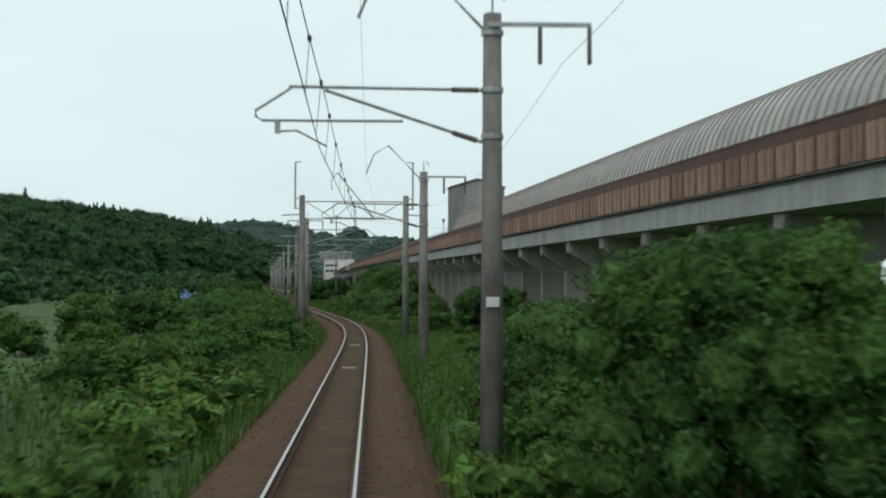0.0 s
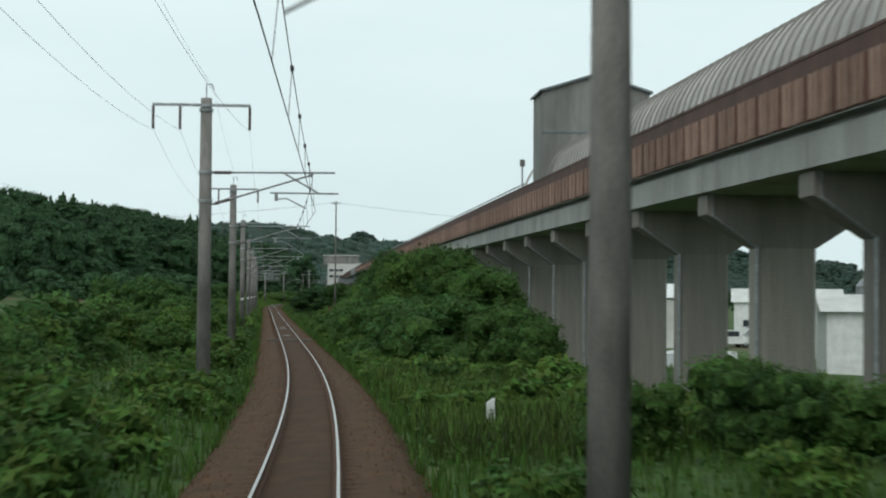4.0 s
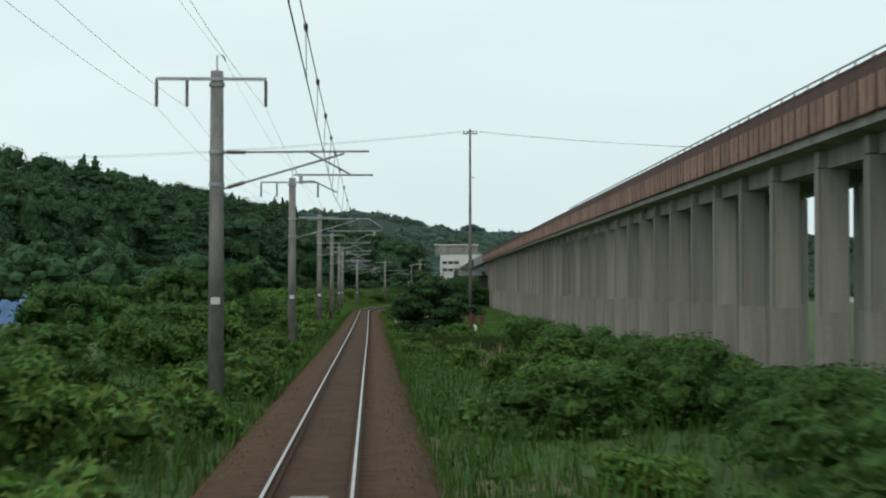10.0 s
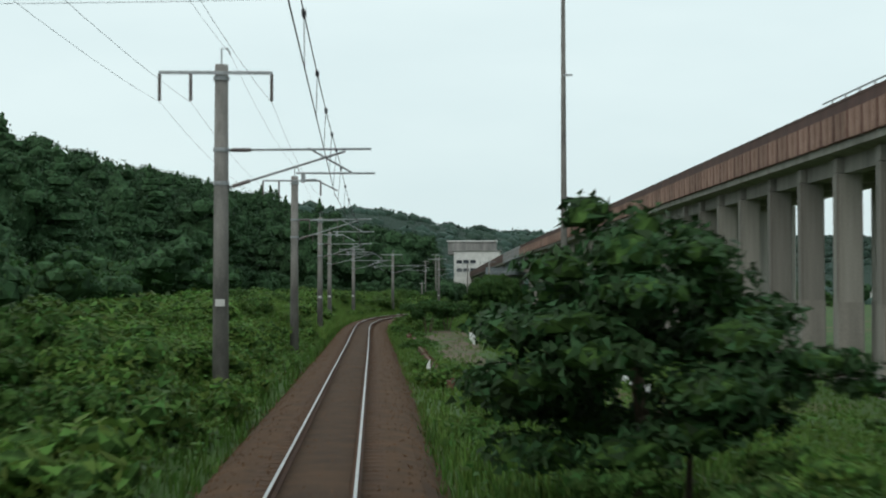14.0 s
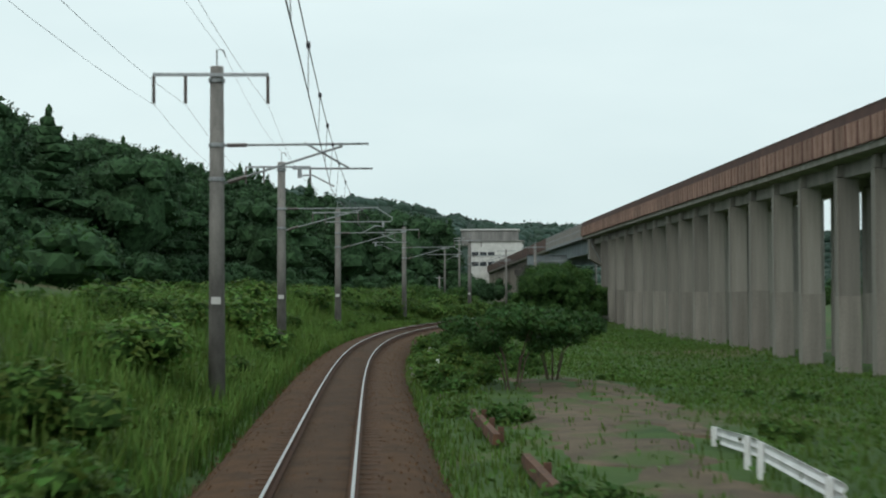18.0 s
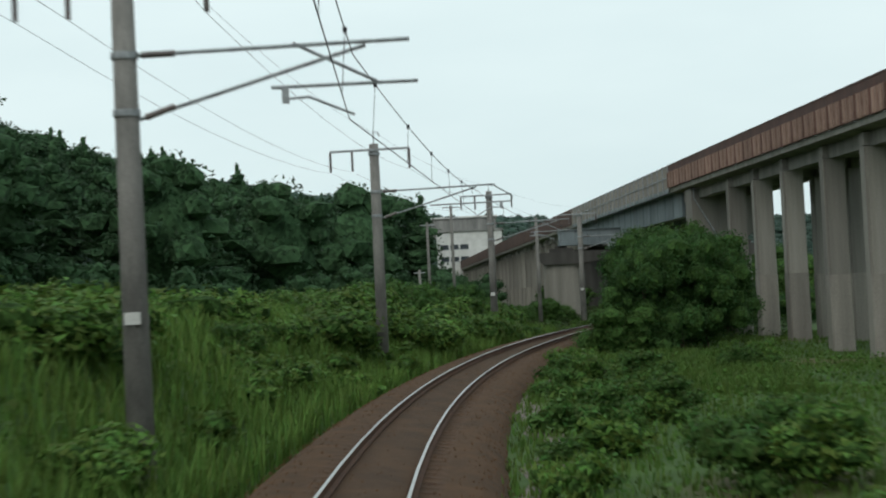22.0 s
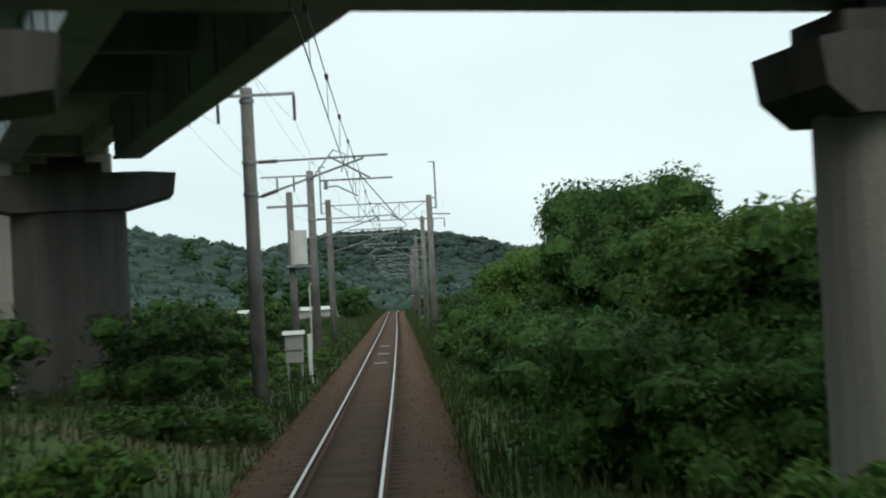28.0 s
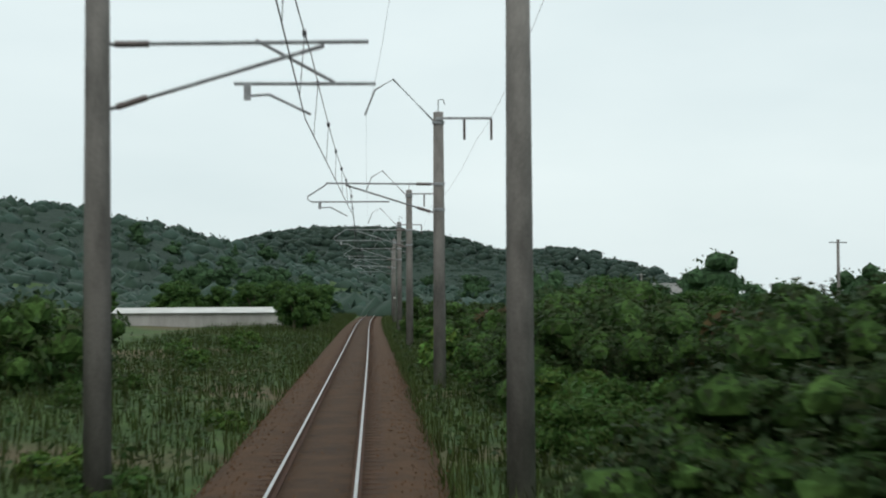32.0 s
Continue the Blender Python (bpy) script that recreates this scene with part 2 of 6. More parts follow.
M_SHEET = material("grey_cladding", (0.27, 0.265, 0.25), (0.12, 0.12, 0.115), scale=0.5, rough=0.8, streak=(1, 1, 0.15))
M_WHITE = material("white_paint", (0.78, 0.79, 0.79), (0.6, 0.61, 0.6), scale=2, rough=0.5, bump=0.05)
M_PALE = material("pale_wall", (0.62, 0.62, 0.60), (0.48, 0.48, 0.46), scale=0.6, rough=0.85, bump=0.1)
M_GLASSY = material("dark_window", (0.05, 0.06, 0.07), (0.03, 0.035, 0.04), scale=1, rough=0.15, bump=0)
M_BLUE = material("blue_tarpaulin", (0.12, 0.22, 0.42), (0.07, 0.13, 0.27), scale=2, rough=0.5)
M_RUSTY = material("rusted_iron", (0.16, 0.08, 0.05), (0.07, 0.04, 0.03), scale=4, rough=0.9)
M_YELLOW = material("yellow_paint", (0.75, 0.38, 0.03), (0.5, 0.24, 0.02), scale=3, rough=0.5)
M_BLACK = material("black_plastic", (0.012, 0.013, 0.014), (0.006, 0.006, 0.007), scale=4, rough=0.45, bump=0.05)
M_BARK = material("bark", (0.13, 0.10, 0.075), (0.06, 0.045, 0.035), scale=3, rough=0.95, bump=0.8, streak=(2, 2, 0.5))
M_LEAF = leafy("shrub_leaves", (0.076, 0.140, 0.034), (0.045, 0.094, 0.023), island=0.32, hue=0.03, through=0.32)
M_LEAFD = leafy("dark_tree_leaves", (0.055, 0.114, 0.033), (0.033, 0.076, 0.023), island=0.32, through=0.32)
M_LEAFY = leafy("bright_leaves", (0.115, 0.188, 0.040), (0.070, 0.134, 0.028), island=0.32, hue=0.03, through=0.32)
M_SCRUB = leafy("dull_scrub_leaves", (0.044, 0.070, 0.024), (0.026, 0.046, 0.016), island=0.32, hue=0.035, through=0.3)
M_PINE = leafy("pine_needles", (0.040, 0.082, 0.030), (0.024, 0.056, 0.020), through=0.15)
M_GRASS = leafy("tall_grass", (0.066, 0.124, 0.024), (0.035, 0.076, 0.014), island=0.4)
M_MEADOW = leafy("light_meadow_grass", (0.108, 0.176, 0.038), (0.066, 0.122, 0.026), island=0.3)
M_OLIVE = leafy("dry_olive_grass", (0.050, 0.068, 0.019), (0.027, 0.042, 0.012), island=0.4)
M_RUSSET = leafy("russet_leaves", (0.10, 0.066, 0.028), (0.058, 0.042, 0.018))
M_STONE = material("loose_ballast", (0.125, 0.064, 0.030), (0.080, 0.041, 0.019), scale=9.0, rough=0.95, bump=0.0, island=0.35)
M_GRAVEL = material("grey_gravel", (0.17, 0.145, 0.12), (0.085, 0.072, 0.058), scale=2.0, rough=0.95, bump=1.0, fine=16)
M_STRAW = leafy("pale_plumes", (0.30, 0.27, 0.17), (0.2, 0.17, 0.1), island=0.3)
# Distance haze is painted in as a dull blue-green tint.
M_FAR = leafy("haze_tinted_forest", (0.034, 0.062, 0.046), (0.024, 0.046, 0.034), island=0.16, through=0.0)
M_FOREST = leafy("far_forest", (0.047, 0.094, 0.042), (0.027, 0.060, 0.027), island=0.3, through=0.15)


def ground_material():
    m = material("ground_cover", (0.056, 0.104, 0.022), (0.028, 0.06, 0.013), scale=0.35, rough=0.95, bump=1.0, fine=5)
    n, l = m.node_tree.nodes, m.node_tree.links
    p = n["Principled BSDF"]
    src = p.inputs["Base Color"].links[0].from_socket
    tc = n.new("ShaderNodeTexCoord")
    ns = n.new("ShaderNodeTexNoise")
    ns.inputs["Scale"].default_value, ns.inputs["Detail"].default_value = 0.09, 8
    l.new(tc.outputs["Object"], ns.inputs["Vector"])
    rp = n.new("ShaderNodeValToRGB")
    rp.color_ramp.elements[0].position, rp.color_ramp.elements[1].position = 0.56, 0.66
    l.new(ns.outputs["Fac"], rp.inputs["Fac"])
    mx = n.new("ShaderNodeMixRGB")
    mx.inputs["Color2"].default_value = (0.105, 0.085, 0.045, 1)
    l.new(rp.outputs["Color"], mx.inputs["Fac"])
    l.new(src, mx.inputs["Color1"])
    l.new(mx.outputs["Color"], p.inputs["Base Color"])
    return m


M_GROUND = ground_material()


def dirt_material():
    """Trodden earth, partly grown over."""
    m = material("bare_earth", (0.138, 0.102, 0.066), (0.072, 0.055, 0.039), scale=0.7, rough=0.95, bump=0.8, fine=9)
    n, l = m.node_tree.nodes, m.node_tree.links
    p = n["Principled BSDF"]
    src = p.inputs["Base Color"].links[0].from_socket
    tc = n.new("ShaderNodeTexCoord")
    ns = n.new("ShaderNodeTexNoise")
    ns.inputs["Scale"].default_value, ns.inputs["Detail"].default_value = 0.55, 8
    l.new(tc.outputs["Object"], ns.inputs["Vector"])
    rp = n.new("ShaderNodeValToRGB")
    rp.color_ramp.elements[0].position, rp.color_ramp.elements[1].position = 0.52, 0.64
    l.new(ns.outputs["Fac"], rp.inputs["Fac"])
    mx = n.new("ShaderNodeMixRGB")
    mx.inputs["Color2"].default_value = (0.058, 0.088, 0.024, 1)
    l.new(rp.outputs["Color"], mx.inputs["Fac"])
    l.new(src, mx.inputs["Color1"])
    l.new(mx.outputs["Color"], p.inputs["Base Color"])
    return m


M_DIRT = dirt_material()


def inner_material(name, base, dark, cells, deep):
    """Leaves behind the outer ones, their shade painted into the greens: cells of leaf size, each its own tone."""
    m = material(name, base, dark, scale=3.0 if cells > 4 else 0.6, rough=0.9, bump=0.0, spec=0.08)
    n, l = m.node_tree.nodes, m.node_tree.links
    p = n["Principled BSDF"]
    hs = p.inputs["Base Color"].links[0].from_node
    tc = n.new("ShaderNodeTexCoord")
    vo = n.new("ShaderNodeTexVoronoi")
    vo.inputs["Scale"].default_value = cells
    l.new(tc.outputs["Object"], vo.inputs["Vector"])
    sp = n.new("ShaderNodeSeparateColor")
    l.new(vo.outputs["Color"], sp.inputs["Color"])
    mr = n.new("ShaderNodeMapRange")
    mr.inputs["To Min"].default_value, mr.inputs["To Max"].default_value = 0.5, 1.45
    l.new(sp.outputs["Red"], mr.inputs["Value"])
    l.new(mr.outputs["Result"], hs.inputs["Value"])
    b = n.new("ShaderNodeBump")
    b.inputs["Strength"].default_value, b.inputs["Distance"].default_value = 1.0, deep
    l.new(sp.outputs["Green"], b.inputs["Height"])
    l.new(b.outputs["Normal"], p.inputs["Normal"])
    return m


# Greens mostly darker than the outer leaves: shade inside crowns is painted in.
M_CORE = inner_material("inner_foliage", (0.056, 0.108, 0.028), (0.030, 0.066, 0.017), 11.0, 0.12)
M_WOODCORE = inner_material("crown_cores_painted_dark", (0.044, 0.088, 0.040), (0.026, 0.056, 0.025), 2.4, 0.4)
# Ground under the woods shares M_FAR's painted haze tint, a little darker.
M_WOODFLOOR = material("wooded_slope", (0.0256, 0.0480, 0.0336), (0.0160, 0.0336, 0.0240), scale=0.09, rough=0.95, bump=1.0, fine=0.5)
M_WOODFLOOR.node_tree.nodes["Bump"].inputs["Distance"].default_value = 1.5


# ---- mesh tools ----
class Mesh:
    """Gathers pieces into one mesh."""

    def __init__(self):
        self.v, self.f, self.mi = [], [], []

    def add(self, verts, faces, m=None, mat=0):
        o = len(self.v)
        self.v += [tuple(m @ Vector(q)) for q in verts] if m is not None else [tuple(q) for q in verts]
        self.f += [tuple(i + o for i in f) for f in faces]
        self.mi += [mat] * len(faces)
        return self

    def box(self, x0, y0, z0, x1, y1, z1, m=None, mat=0, bevel=0.0):
        """A block; bevel cuts its upright edges."""
        b = bevel
        if b:
            ring = [(x0 + b, y0), (x1 - b, y0), (x1, y0 + b), (x1, y1 - b), (x1 - b, y1), (x0 + b, y1), (x0, y1 - b), (x0, y0 + b)]
        else:
            ring = [(x0, y0), (x1, y0), (x1, y1), (x0, y1)]
        return self.prism(ring, z0, z1, m, mat)

    def prism(self, ring, z0, z1, m=None, mat=0):
        k = len(ring)
        v = [(x, y, z0) for x, y in ring] + [(x, y, z1) for x, y in ring]
        f = [tuple(range(k))[::-1], tuple(range(k, 2 * k))] + [(i, (i + 1) % k, k + (i + 1) % k, k + i) for i in range(k)]
        return self.add(v, f, m, mat)

    def tube(self, pts, r, k=6, m=None, mat=0, r1=None):
        """A round bar along points; r1 tapers it."""
        pts = [Vector(q) for q in pts]
        v, f = [], []
        for i, q in enumerate(pts):
            d = (pts[min(i + 1, len(pts) - 1)] - pts[max(i - 1, 0)]).normalized()
            a = d.orthogonal().normalized() if abs(d.z) < 0.9 else Vector((1, 0, 0)).cross(d).normalized()
            b = d.cross(a)
            rr = r if r1 is None else r + (r1 - r) * i / (len(pts) - 1)
            v += [q + (a * math.cos(2 * math.pi * j / k) + b * math.sin(2 * math.pi * j / k)) * rr for j in range(k)]
        for i in range(len(pts) - 1):
            f += [(i * k + j, i * k + (j + 1) % k, (i + 1) * k + (j + 1) % k, (i + 1) * k + j) for j in range(k)]
        f += [tuple(range(k))[::-1], tuple(range((len(pts) - 1) * k, len(pts) * k))]
        return self.add(v, f, m, mat)

    def sweep(self, section, stations, mat=0, closed=True, caps=True):
        """A section of (lat, up) drawn along stations, each a function from (lat, up) to a place."""
        k = len(section)
        v = [st(a, b) for st in stations for a, b in section]
        f = []
        for i in range(len(stations) - 1):
            f += [(i * k + j, i * k + (j + 1) % k, (i + 1) * k + (j + 1) % k, (i + 1) * k + j) for j in range(k if closed else k - 1)]
        if closed and caps:
            f += [tuple(range(k))[::-1], tuple(range((len(stations) - 1) * k, len(stations) * k))]
        return self.add(v, f, None, mat)

    def data(self, name, *mats, smooth=False):
        me = bpy.data.meshes.new(name)
        me.from_pydata(self.v, [], self.f)
        for m in mats:
            me.materials.append(m)
        if len(mats) > 1:
            me.polygons.foreach_set("material_index", self.mi)
        if smooth:
            me.polygons.foreach_set("use_smooth", [True] * len(me.polygons))
        me.update()
        return me


def thing(name, label, category, m=None, group="", kind=""):
    ob = new(name)
    ob.empty_display_size = 0.3
    if m is not None:
        ob.matrix_basis = m
    return tagged(ob, label, category, group, kind)


def part(name, data, parent, label="", m=None, kind=""):
    """Links mesh data as one part under a thing or a part."""
    ob = new(name, data)
    ob.parent = parent
    if m is not None:
        ob.matrix_basis = m
    return tagged(ob, label, kind=kind)


def whole(name, data, label, category, m=None, kind="", group=""):
    ob = new(name, data)
    if m is not None:
        ob.matrix_basis = m
    return tagged(ob, label, category, group, kind)


def along(s):
    return lambda a, b: tp(s, a, b, True)


# ---- ground ----
def ramp(x, xs, ys):
    return np.interp(x, xs, ys)


def relief(s, lat):
    """Height of the ground over the rail heads beside the line."""
    bank = ramp(s, [0, 180, 260, 350, 420, 470, 530, 570, 620, 660], [0.0, 0.1, 0.3, 0.7, 1.7, 2.1, 1.6, 0.5, -0.1, -0.3])
    left = ramp(-lat, [0, 1.7, 2.3], [-0.9, -0.75, -0.55])
    k = np.clip((-lat - 2.3) / 5.0, 0, 1)
    left = left + (bank + 0.55) * k * k * (3 - 2 * k)
    fade = np.clip((-lat - 22) / 40, 0, 1)
    left = left * (1 - fade) + (-0.6) * fade
    right = ramp(lat, [0, 1.7, 2.4, 7, 14, 30, 80], [-0.9, -0.75, -0.6, -0.55, -1.0, -1.2, -1.5])
    return np.where(lat < 0, left, right)


# each hill: height, middle x and y, half widths
HILLS = [(44.5, -290, 971, 185, 115), (43, 15, 1322, 139, 147), (41, -90, 1143, 99, 107), (27, -83, 892, 40, 140),
         (67, 308, 2241, 132, 258), (30, 554, 2053, 38, 235), (79, -25, 1984, 38, 167), (49, 464, 2191, 107, 263)]


def hills(x, y):
    """The wooded ridges left of the line and the far range."""
    h = np.zeros_like(np.asarray(x, float))
    for top, cx, cy, wx, wy in HILLS:
        h = h + top * np.exp(-((x - cx) / wx) ** 2 - ((y - cy) / wy) ** 2)
    k = np.clip((-40 - x) / 70, 0, 1) * np.clip((y - 250 + 45 * np.sin(x / 70) + 20 * np.sin(x / 23)) / 150, 0, 1) * np.clip((860 - y) / 150, 0, 1)
    h += 17 * k * k * (3 - 2 * k)
    return h


def wob(x, y, sc, amp):
    return amp * (np.sin(x / sc + 1.3 * np.sin(y / sc * 0.7)) * np.cos(y / sc * 0.9 + 0.8 * np.sin(x / sc * 1.1)))


def ground_height(x, y):
    s, lat = to_line(x, y)
    z = np.interp(s, AS, AZ)
    near = np.exp(-(np.abs(lat) / 200) ** 2)
    g = z * near + relief(s, lat)
    rough = np.clip((np.abs(lat) - 2.5) / 5, 0, 1)
    g = g + rough * (wob(x, y, 3.1, 0.12) + wob(x, y, 9.0, 0.2)) * near
    return g + hills(x, y)


def graded(a, b, step, far, grow=1.28):
    q = list(np.arange(a, b + step, step))
    st = step
    while q[-1] < far[1]:
        st *= grow
        q.append(q[-1] + st)
    st, lo = step, [q[0]]
    while lo[-1] > far[0]:
        st *= grow
        lo.append(lo[-1] - st)
    return np.array(lo[:0:-1] + q)


def build_ground():
    gx, gy = graded(-70, 110, 1.6, (-4200, 4200), 1.16), graded(0, 1000, 3.0, (-600, 4600), 1.16)
    X, Y = np.meshgrid(gx, gy)
    Z = ground_height(X.ravel(), Y.ravel())
    nx, ny = len(gx), len(gy)
    idx = np.arange(nx * ny).reshape(ny, nx)
    faces = np.stack([idx[:-1, :-1].ravel(), idx[:-1, 1:].ravel(), idx[1:, 1:].ravel(), idx[1:, :-1].ravel()], 1)
    me = bpy.data.meshes.new("ground")
    me.from_pydata(np.stack([X.ravel(), Y.ravel(), Z], 1).tolist(), [], faces.tolist())
    me.materials.append(M_GROUND)
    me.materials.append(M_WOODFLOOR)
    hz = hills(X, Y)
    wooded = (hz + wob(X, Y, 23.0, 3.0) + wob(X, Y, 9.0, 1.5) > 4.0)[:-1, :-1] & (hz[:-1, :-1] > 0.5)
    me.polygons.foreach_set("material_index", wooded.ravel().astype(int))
    me.polygons.foreach_set("use_smooth", [True] * len(me.polygons))
    return whole("ground", me, "green grassy ground with low rises and wooded hills", "ground", kind="structure")


build_ground()

# ---- the single track ----
STA = [along(s) for s in np.arange(-10, 1000, 4.0)]
track = thing("track", "single narrow-gauge railway track on rust-brown ballast", "railway track", kind="structure")
part("ballast_bed", Mesh().sweep([(-2.35, -0.95), (-1.72, -0.34), (-1.5, -0.22), (-1.2, -0.175), (-0.7, -0.19), (0.0, -0.165), (0.7, -0.19), (1.2, -0.175), (1.5, -0.22), (1.72, -0.34), (2.35, -0.95)], STA).data("ballast", M_BALLAST), track, "rust-stained crushed stone")
part("oiled_strip", Mesh().sweep([(-0.47, -0.19), (0.47, -0.19), (0.46, -0.174), (0.0, -0.158), (-0.46, -0.174)], STA).data("oiled_strip", M_OILED), track, "dark oil-stained stone between the rails")
for side in (-1, 1):
    c = 0.566 * side
    web = [(c - 0.062, -0.155), (c + 0.062, -0.155), (c + 0.062, -0.14), (c + 0.012, -0.115), (c + 0.012, -0.045), (c + 0.032, -0.035), (c + 0.032, -0.006), (c - 0.032, -0.006), (c - 0.032, -0.035), (c - 0.012, -0.045), (c - 0.012, -0.115), (c - 0.062, -0.14)]
    rail = part("rail", Mesh().sweep(web, STA).data("rail", M_RAILWEB), track, "rusty steel rail")
    part("running_surface", Mesh().sweep([(c - 0.024, -0.007), (c + 0.024, -0.007), (c + 0.021, 0.0), (c - 0.021, 0.0)], STA).data("railhead", M_RAILHEAD), rail, "polished bright rail head")


# ---- the viaduct: its near edge in plan and the height of its wall's top, as curves of the northing ----
VX = [3.269, -11.041, -0.173, -1.835, 0.763]
VZ = [9.881, 3.041, -0.158, -0.611]
WALL, FASCIA, DECK_W = 1.53, 2.53, 5.2


def _poly(c, y):
    u = (min(y, 640.0) - 300) / 300
    v = sum(a * u ** i for i, a in enumerate(c))
    if y > 640:
        u0 = (639.0 - 300) / 300
        v += (v - sum(a * u0 ** i for i, a in enumerate(c))) * (y - 640)
    return v


def vdir(y):
    return Vector((_poly(VX, y + 1) - _poly(VX, y - 1), 2.0, 0)).normalized()


def vp(y, off=0.0, dz=0.0):
    """A place on the viaduct: off to the right of its near edge, dz over its wall's top."""
    t = vdir(y)
    return Vector((_poly(VX, y) + t.y * off, y - t.x * off, (_poly(VZ, y) if y < 640 else _poly(VZ, 640)) + dz))


def vm(y, off=0.0, dz=0.0):
    t = vdir(y)
    return Matrix.Translation(vp(y, off, dz)) @ Matrix.Rotation(math.atan2(-t.x, t.y), 4, "Z")


def vst(a, b, step):
    n = max(2, int(round((b - a) / step)) + 1)
    return [(lambda off, dz, y=y: vp(y, off, dz)) for y in np.linspace(a, b, n)]


def ground_z(x, y):
    return float(ground_height(np.array([x]), np.array([y]))[0])


viaduct = thing("viaduct", "long concrete railway viaduct with rust-brown noise walls", "viaduct", kind="structure")


def rect(x0, z0, x1, z1):
    return [(x0, z0), (x1, z0), (x1, z1), (x0, z1)]


# decks: a deep pale box on the first stretch, a thin slab over beams on the second
for y in np.arange(-40.0, 244.0, 10.05):
    y = y + 5.35
    part("deck_span", Mesh().sweep([(0.0, -WALL - 0.004), (0.0, -WALL - 0.04), (0.34, -WALL - 0.045), (0.34, -WALL - 0.2), (0.10, -WALL - 0.22), (0.10, -FASCIA), (0.5, -FASCIA - 0.06), (4.7, -FASCIA - 0.06), (5.08, -FASCIA), (5.08, -WALL - 0.004)], vst(y + 0.03, y + 10.02, 3.3)).data("deck", M_SLAB), viaduct, "pale concrete deck beam")
part("deck_slab", Mesh().sweep([(0.08, -WALL - 0.01), (0.08, -WALL - 0.28), (0.9, -WALL - 0.42), (4.3, -WALL - 0.42), (5.12, -WALL - 0.28), (5.12, -WALL - 0.01)], vst(247.0, 562, 6)).data("slab", M_CONCRETE), viaduct, "weathered concrete deck slab")
part("deck_slab", Mesh().sweep([(0.08, -WALL - 0.01), (0.08, -WALL - 0.28), (0.9, -WALL - 0.42), (4.3, -WALL - 0.42), (5.12, -WALL - 0.28), (5.12, -WALL - 0.01)], vst(614, 980, 10)).data("slab", M_CONCRETE), viaduct, "weathered concrete deck slab")
part("deck_slab", Mesh().sweep(rect(0.0, -WALL - 0.30, 5.2, -WALL - 0.01), vst(562.05, 613.95, 4)).data("slab", M_STEEL), viaduct, "steel deck over the track")
for off in (0.75, 3.85):
    part("edge_beam", Mesh().sweep(rect(off, -2.55, off + 0.6, -WALL - 0.4), vst(247.2, 561.5, 6)).data("beam", M_CONCRETE), viaduct)
    part("edge_beam", Mesh().sweep(rect(off, -2.55, off + 0.6, -WALL - 0.4), vst(616, 980, 10)).data("beam", M_CONCRETE), viaduct)


def bent_t(y, depth=1.15, top=-FASCIA - 0.06, col=(1.75, 3.45), head=1.5, cheek=0.55):
    """A hammer-head pier under the deck, its column standing in the ground."""
    p0 = vp(y, 2.6)
    gz = ground_z(p0.x, p0.y) - 0.6 - p0.z
    pier = part("pier", Mesh().prism([(0, 0), (0.01, 0), (0.01, 0.01)], top - 0.05, top - 0.04).data("pier_pin", M_CONCRETE), viaduct, "hammer-head concrete pier", vm(y))
    hd = Mesh()
    prof = [(0.25, top), (0.25, top - cheek), (col[0], top - head), (col[1], top - head), (4.95, top - cheek), (4.95, top)]
    hd.add([(a, 0.0, b) for a, b in prof] + [(a, depth, b) for a, b in prof], [tuple(range(6)), tuple(range(11, 5, -1))] + [(i, i + 6, (i + 1) % 6 + 6, (i + 1) % 6) for i in range(6)])
    part("pier_head", hd.data("head", M_CONCRETE), pier)
    part("column", Mesh().box(col[0], 0.0, gz, col[1], depth, top - head - 0.004, bevel=0.09).data("column", M_CONCRETE), pier)
    part("bearing_block", Mesh().box(0.35, 0.2, top - 0.004, 0.62, depth - 0.2, top + 0.02).data("block", M_SLAB), pier)
    part("drain_pipe", Mesh().tube([(col[0] - 0.07, -0.05, gz + 0.6), (col[0] - 0.07, -0.05, top - head), (0.4, -0.05, top - 0.6), (0.4, -0.05, top)], 0.05).data("pipe", M_GALV), pier, "thin grey drain pipe")


for k in range(-12, 16):
    bent_t(96.0 + 10.05 * k)


def bent_frame(y, w=0.98, depth=0.85):
    """Two columns and a cross beam."""
    p0 = vp(y, 1.0)
    p1 = vp(y, 4.4)
    b = part("pier", Mesh().box(0.45, 0.15, -2.5, 4.75, depth - 0.15, -WALL - 0.44).data("cross_beam", M_CONCRETE), viaduct, "two-column concrete bent", vm(y))
    for a, q in ((0.45, p0), (3.6, p1)):
        gz = ground_z(q.x, q.y) - 0.6 - q.z
        part("column", Mesh().box(a, 0.0, gz, a + w, depth, -2.56, bevel=0.07).data("column", M_CONCRETE), b)
        part("plinth_band", Mesh().box(a - 0.02, -0.02, gz, a + w + 0.02, depth + 0.02, gz + 0.6 + 0.4 * (-3.16 - gz), bevel=0.07).data("band", M_LIFT), b, "paler lower lift of concrete")
        if a < 1.0:
            part("corner_strip", Mesh().box(a - 0.05, 0.0, gz + 0.6 + 0.4 * (-3.16 - gz) + 0.004, a - 0.004, 0.12, -2.56).data("strip", M_LIFT), b)


yb = 250.0
k = 0
while yb < 552:
    bent_frame(yb)
    k += 1
    yb += 6.2 if k % 4 else 7.2
bent_t(556.0, depth=2.0, top=-1.95, col=(1.9, 3.6), head=3.2, cheek=2.2)
yb = 624.0
while yb < 980:
    bent_frame(yb, w=1.2)
    yb += 6.2

# noise wall, panel by panel
PANEL = 2.0


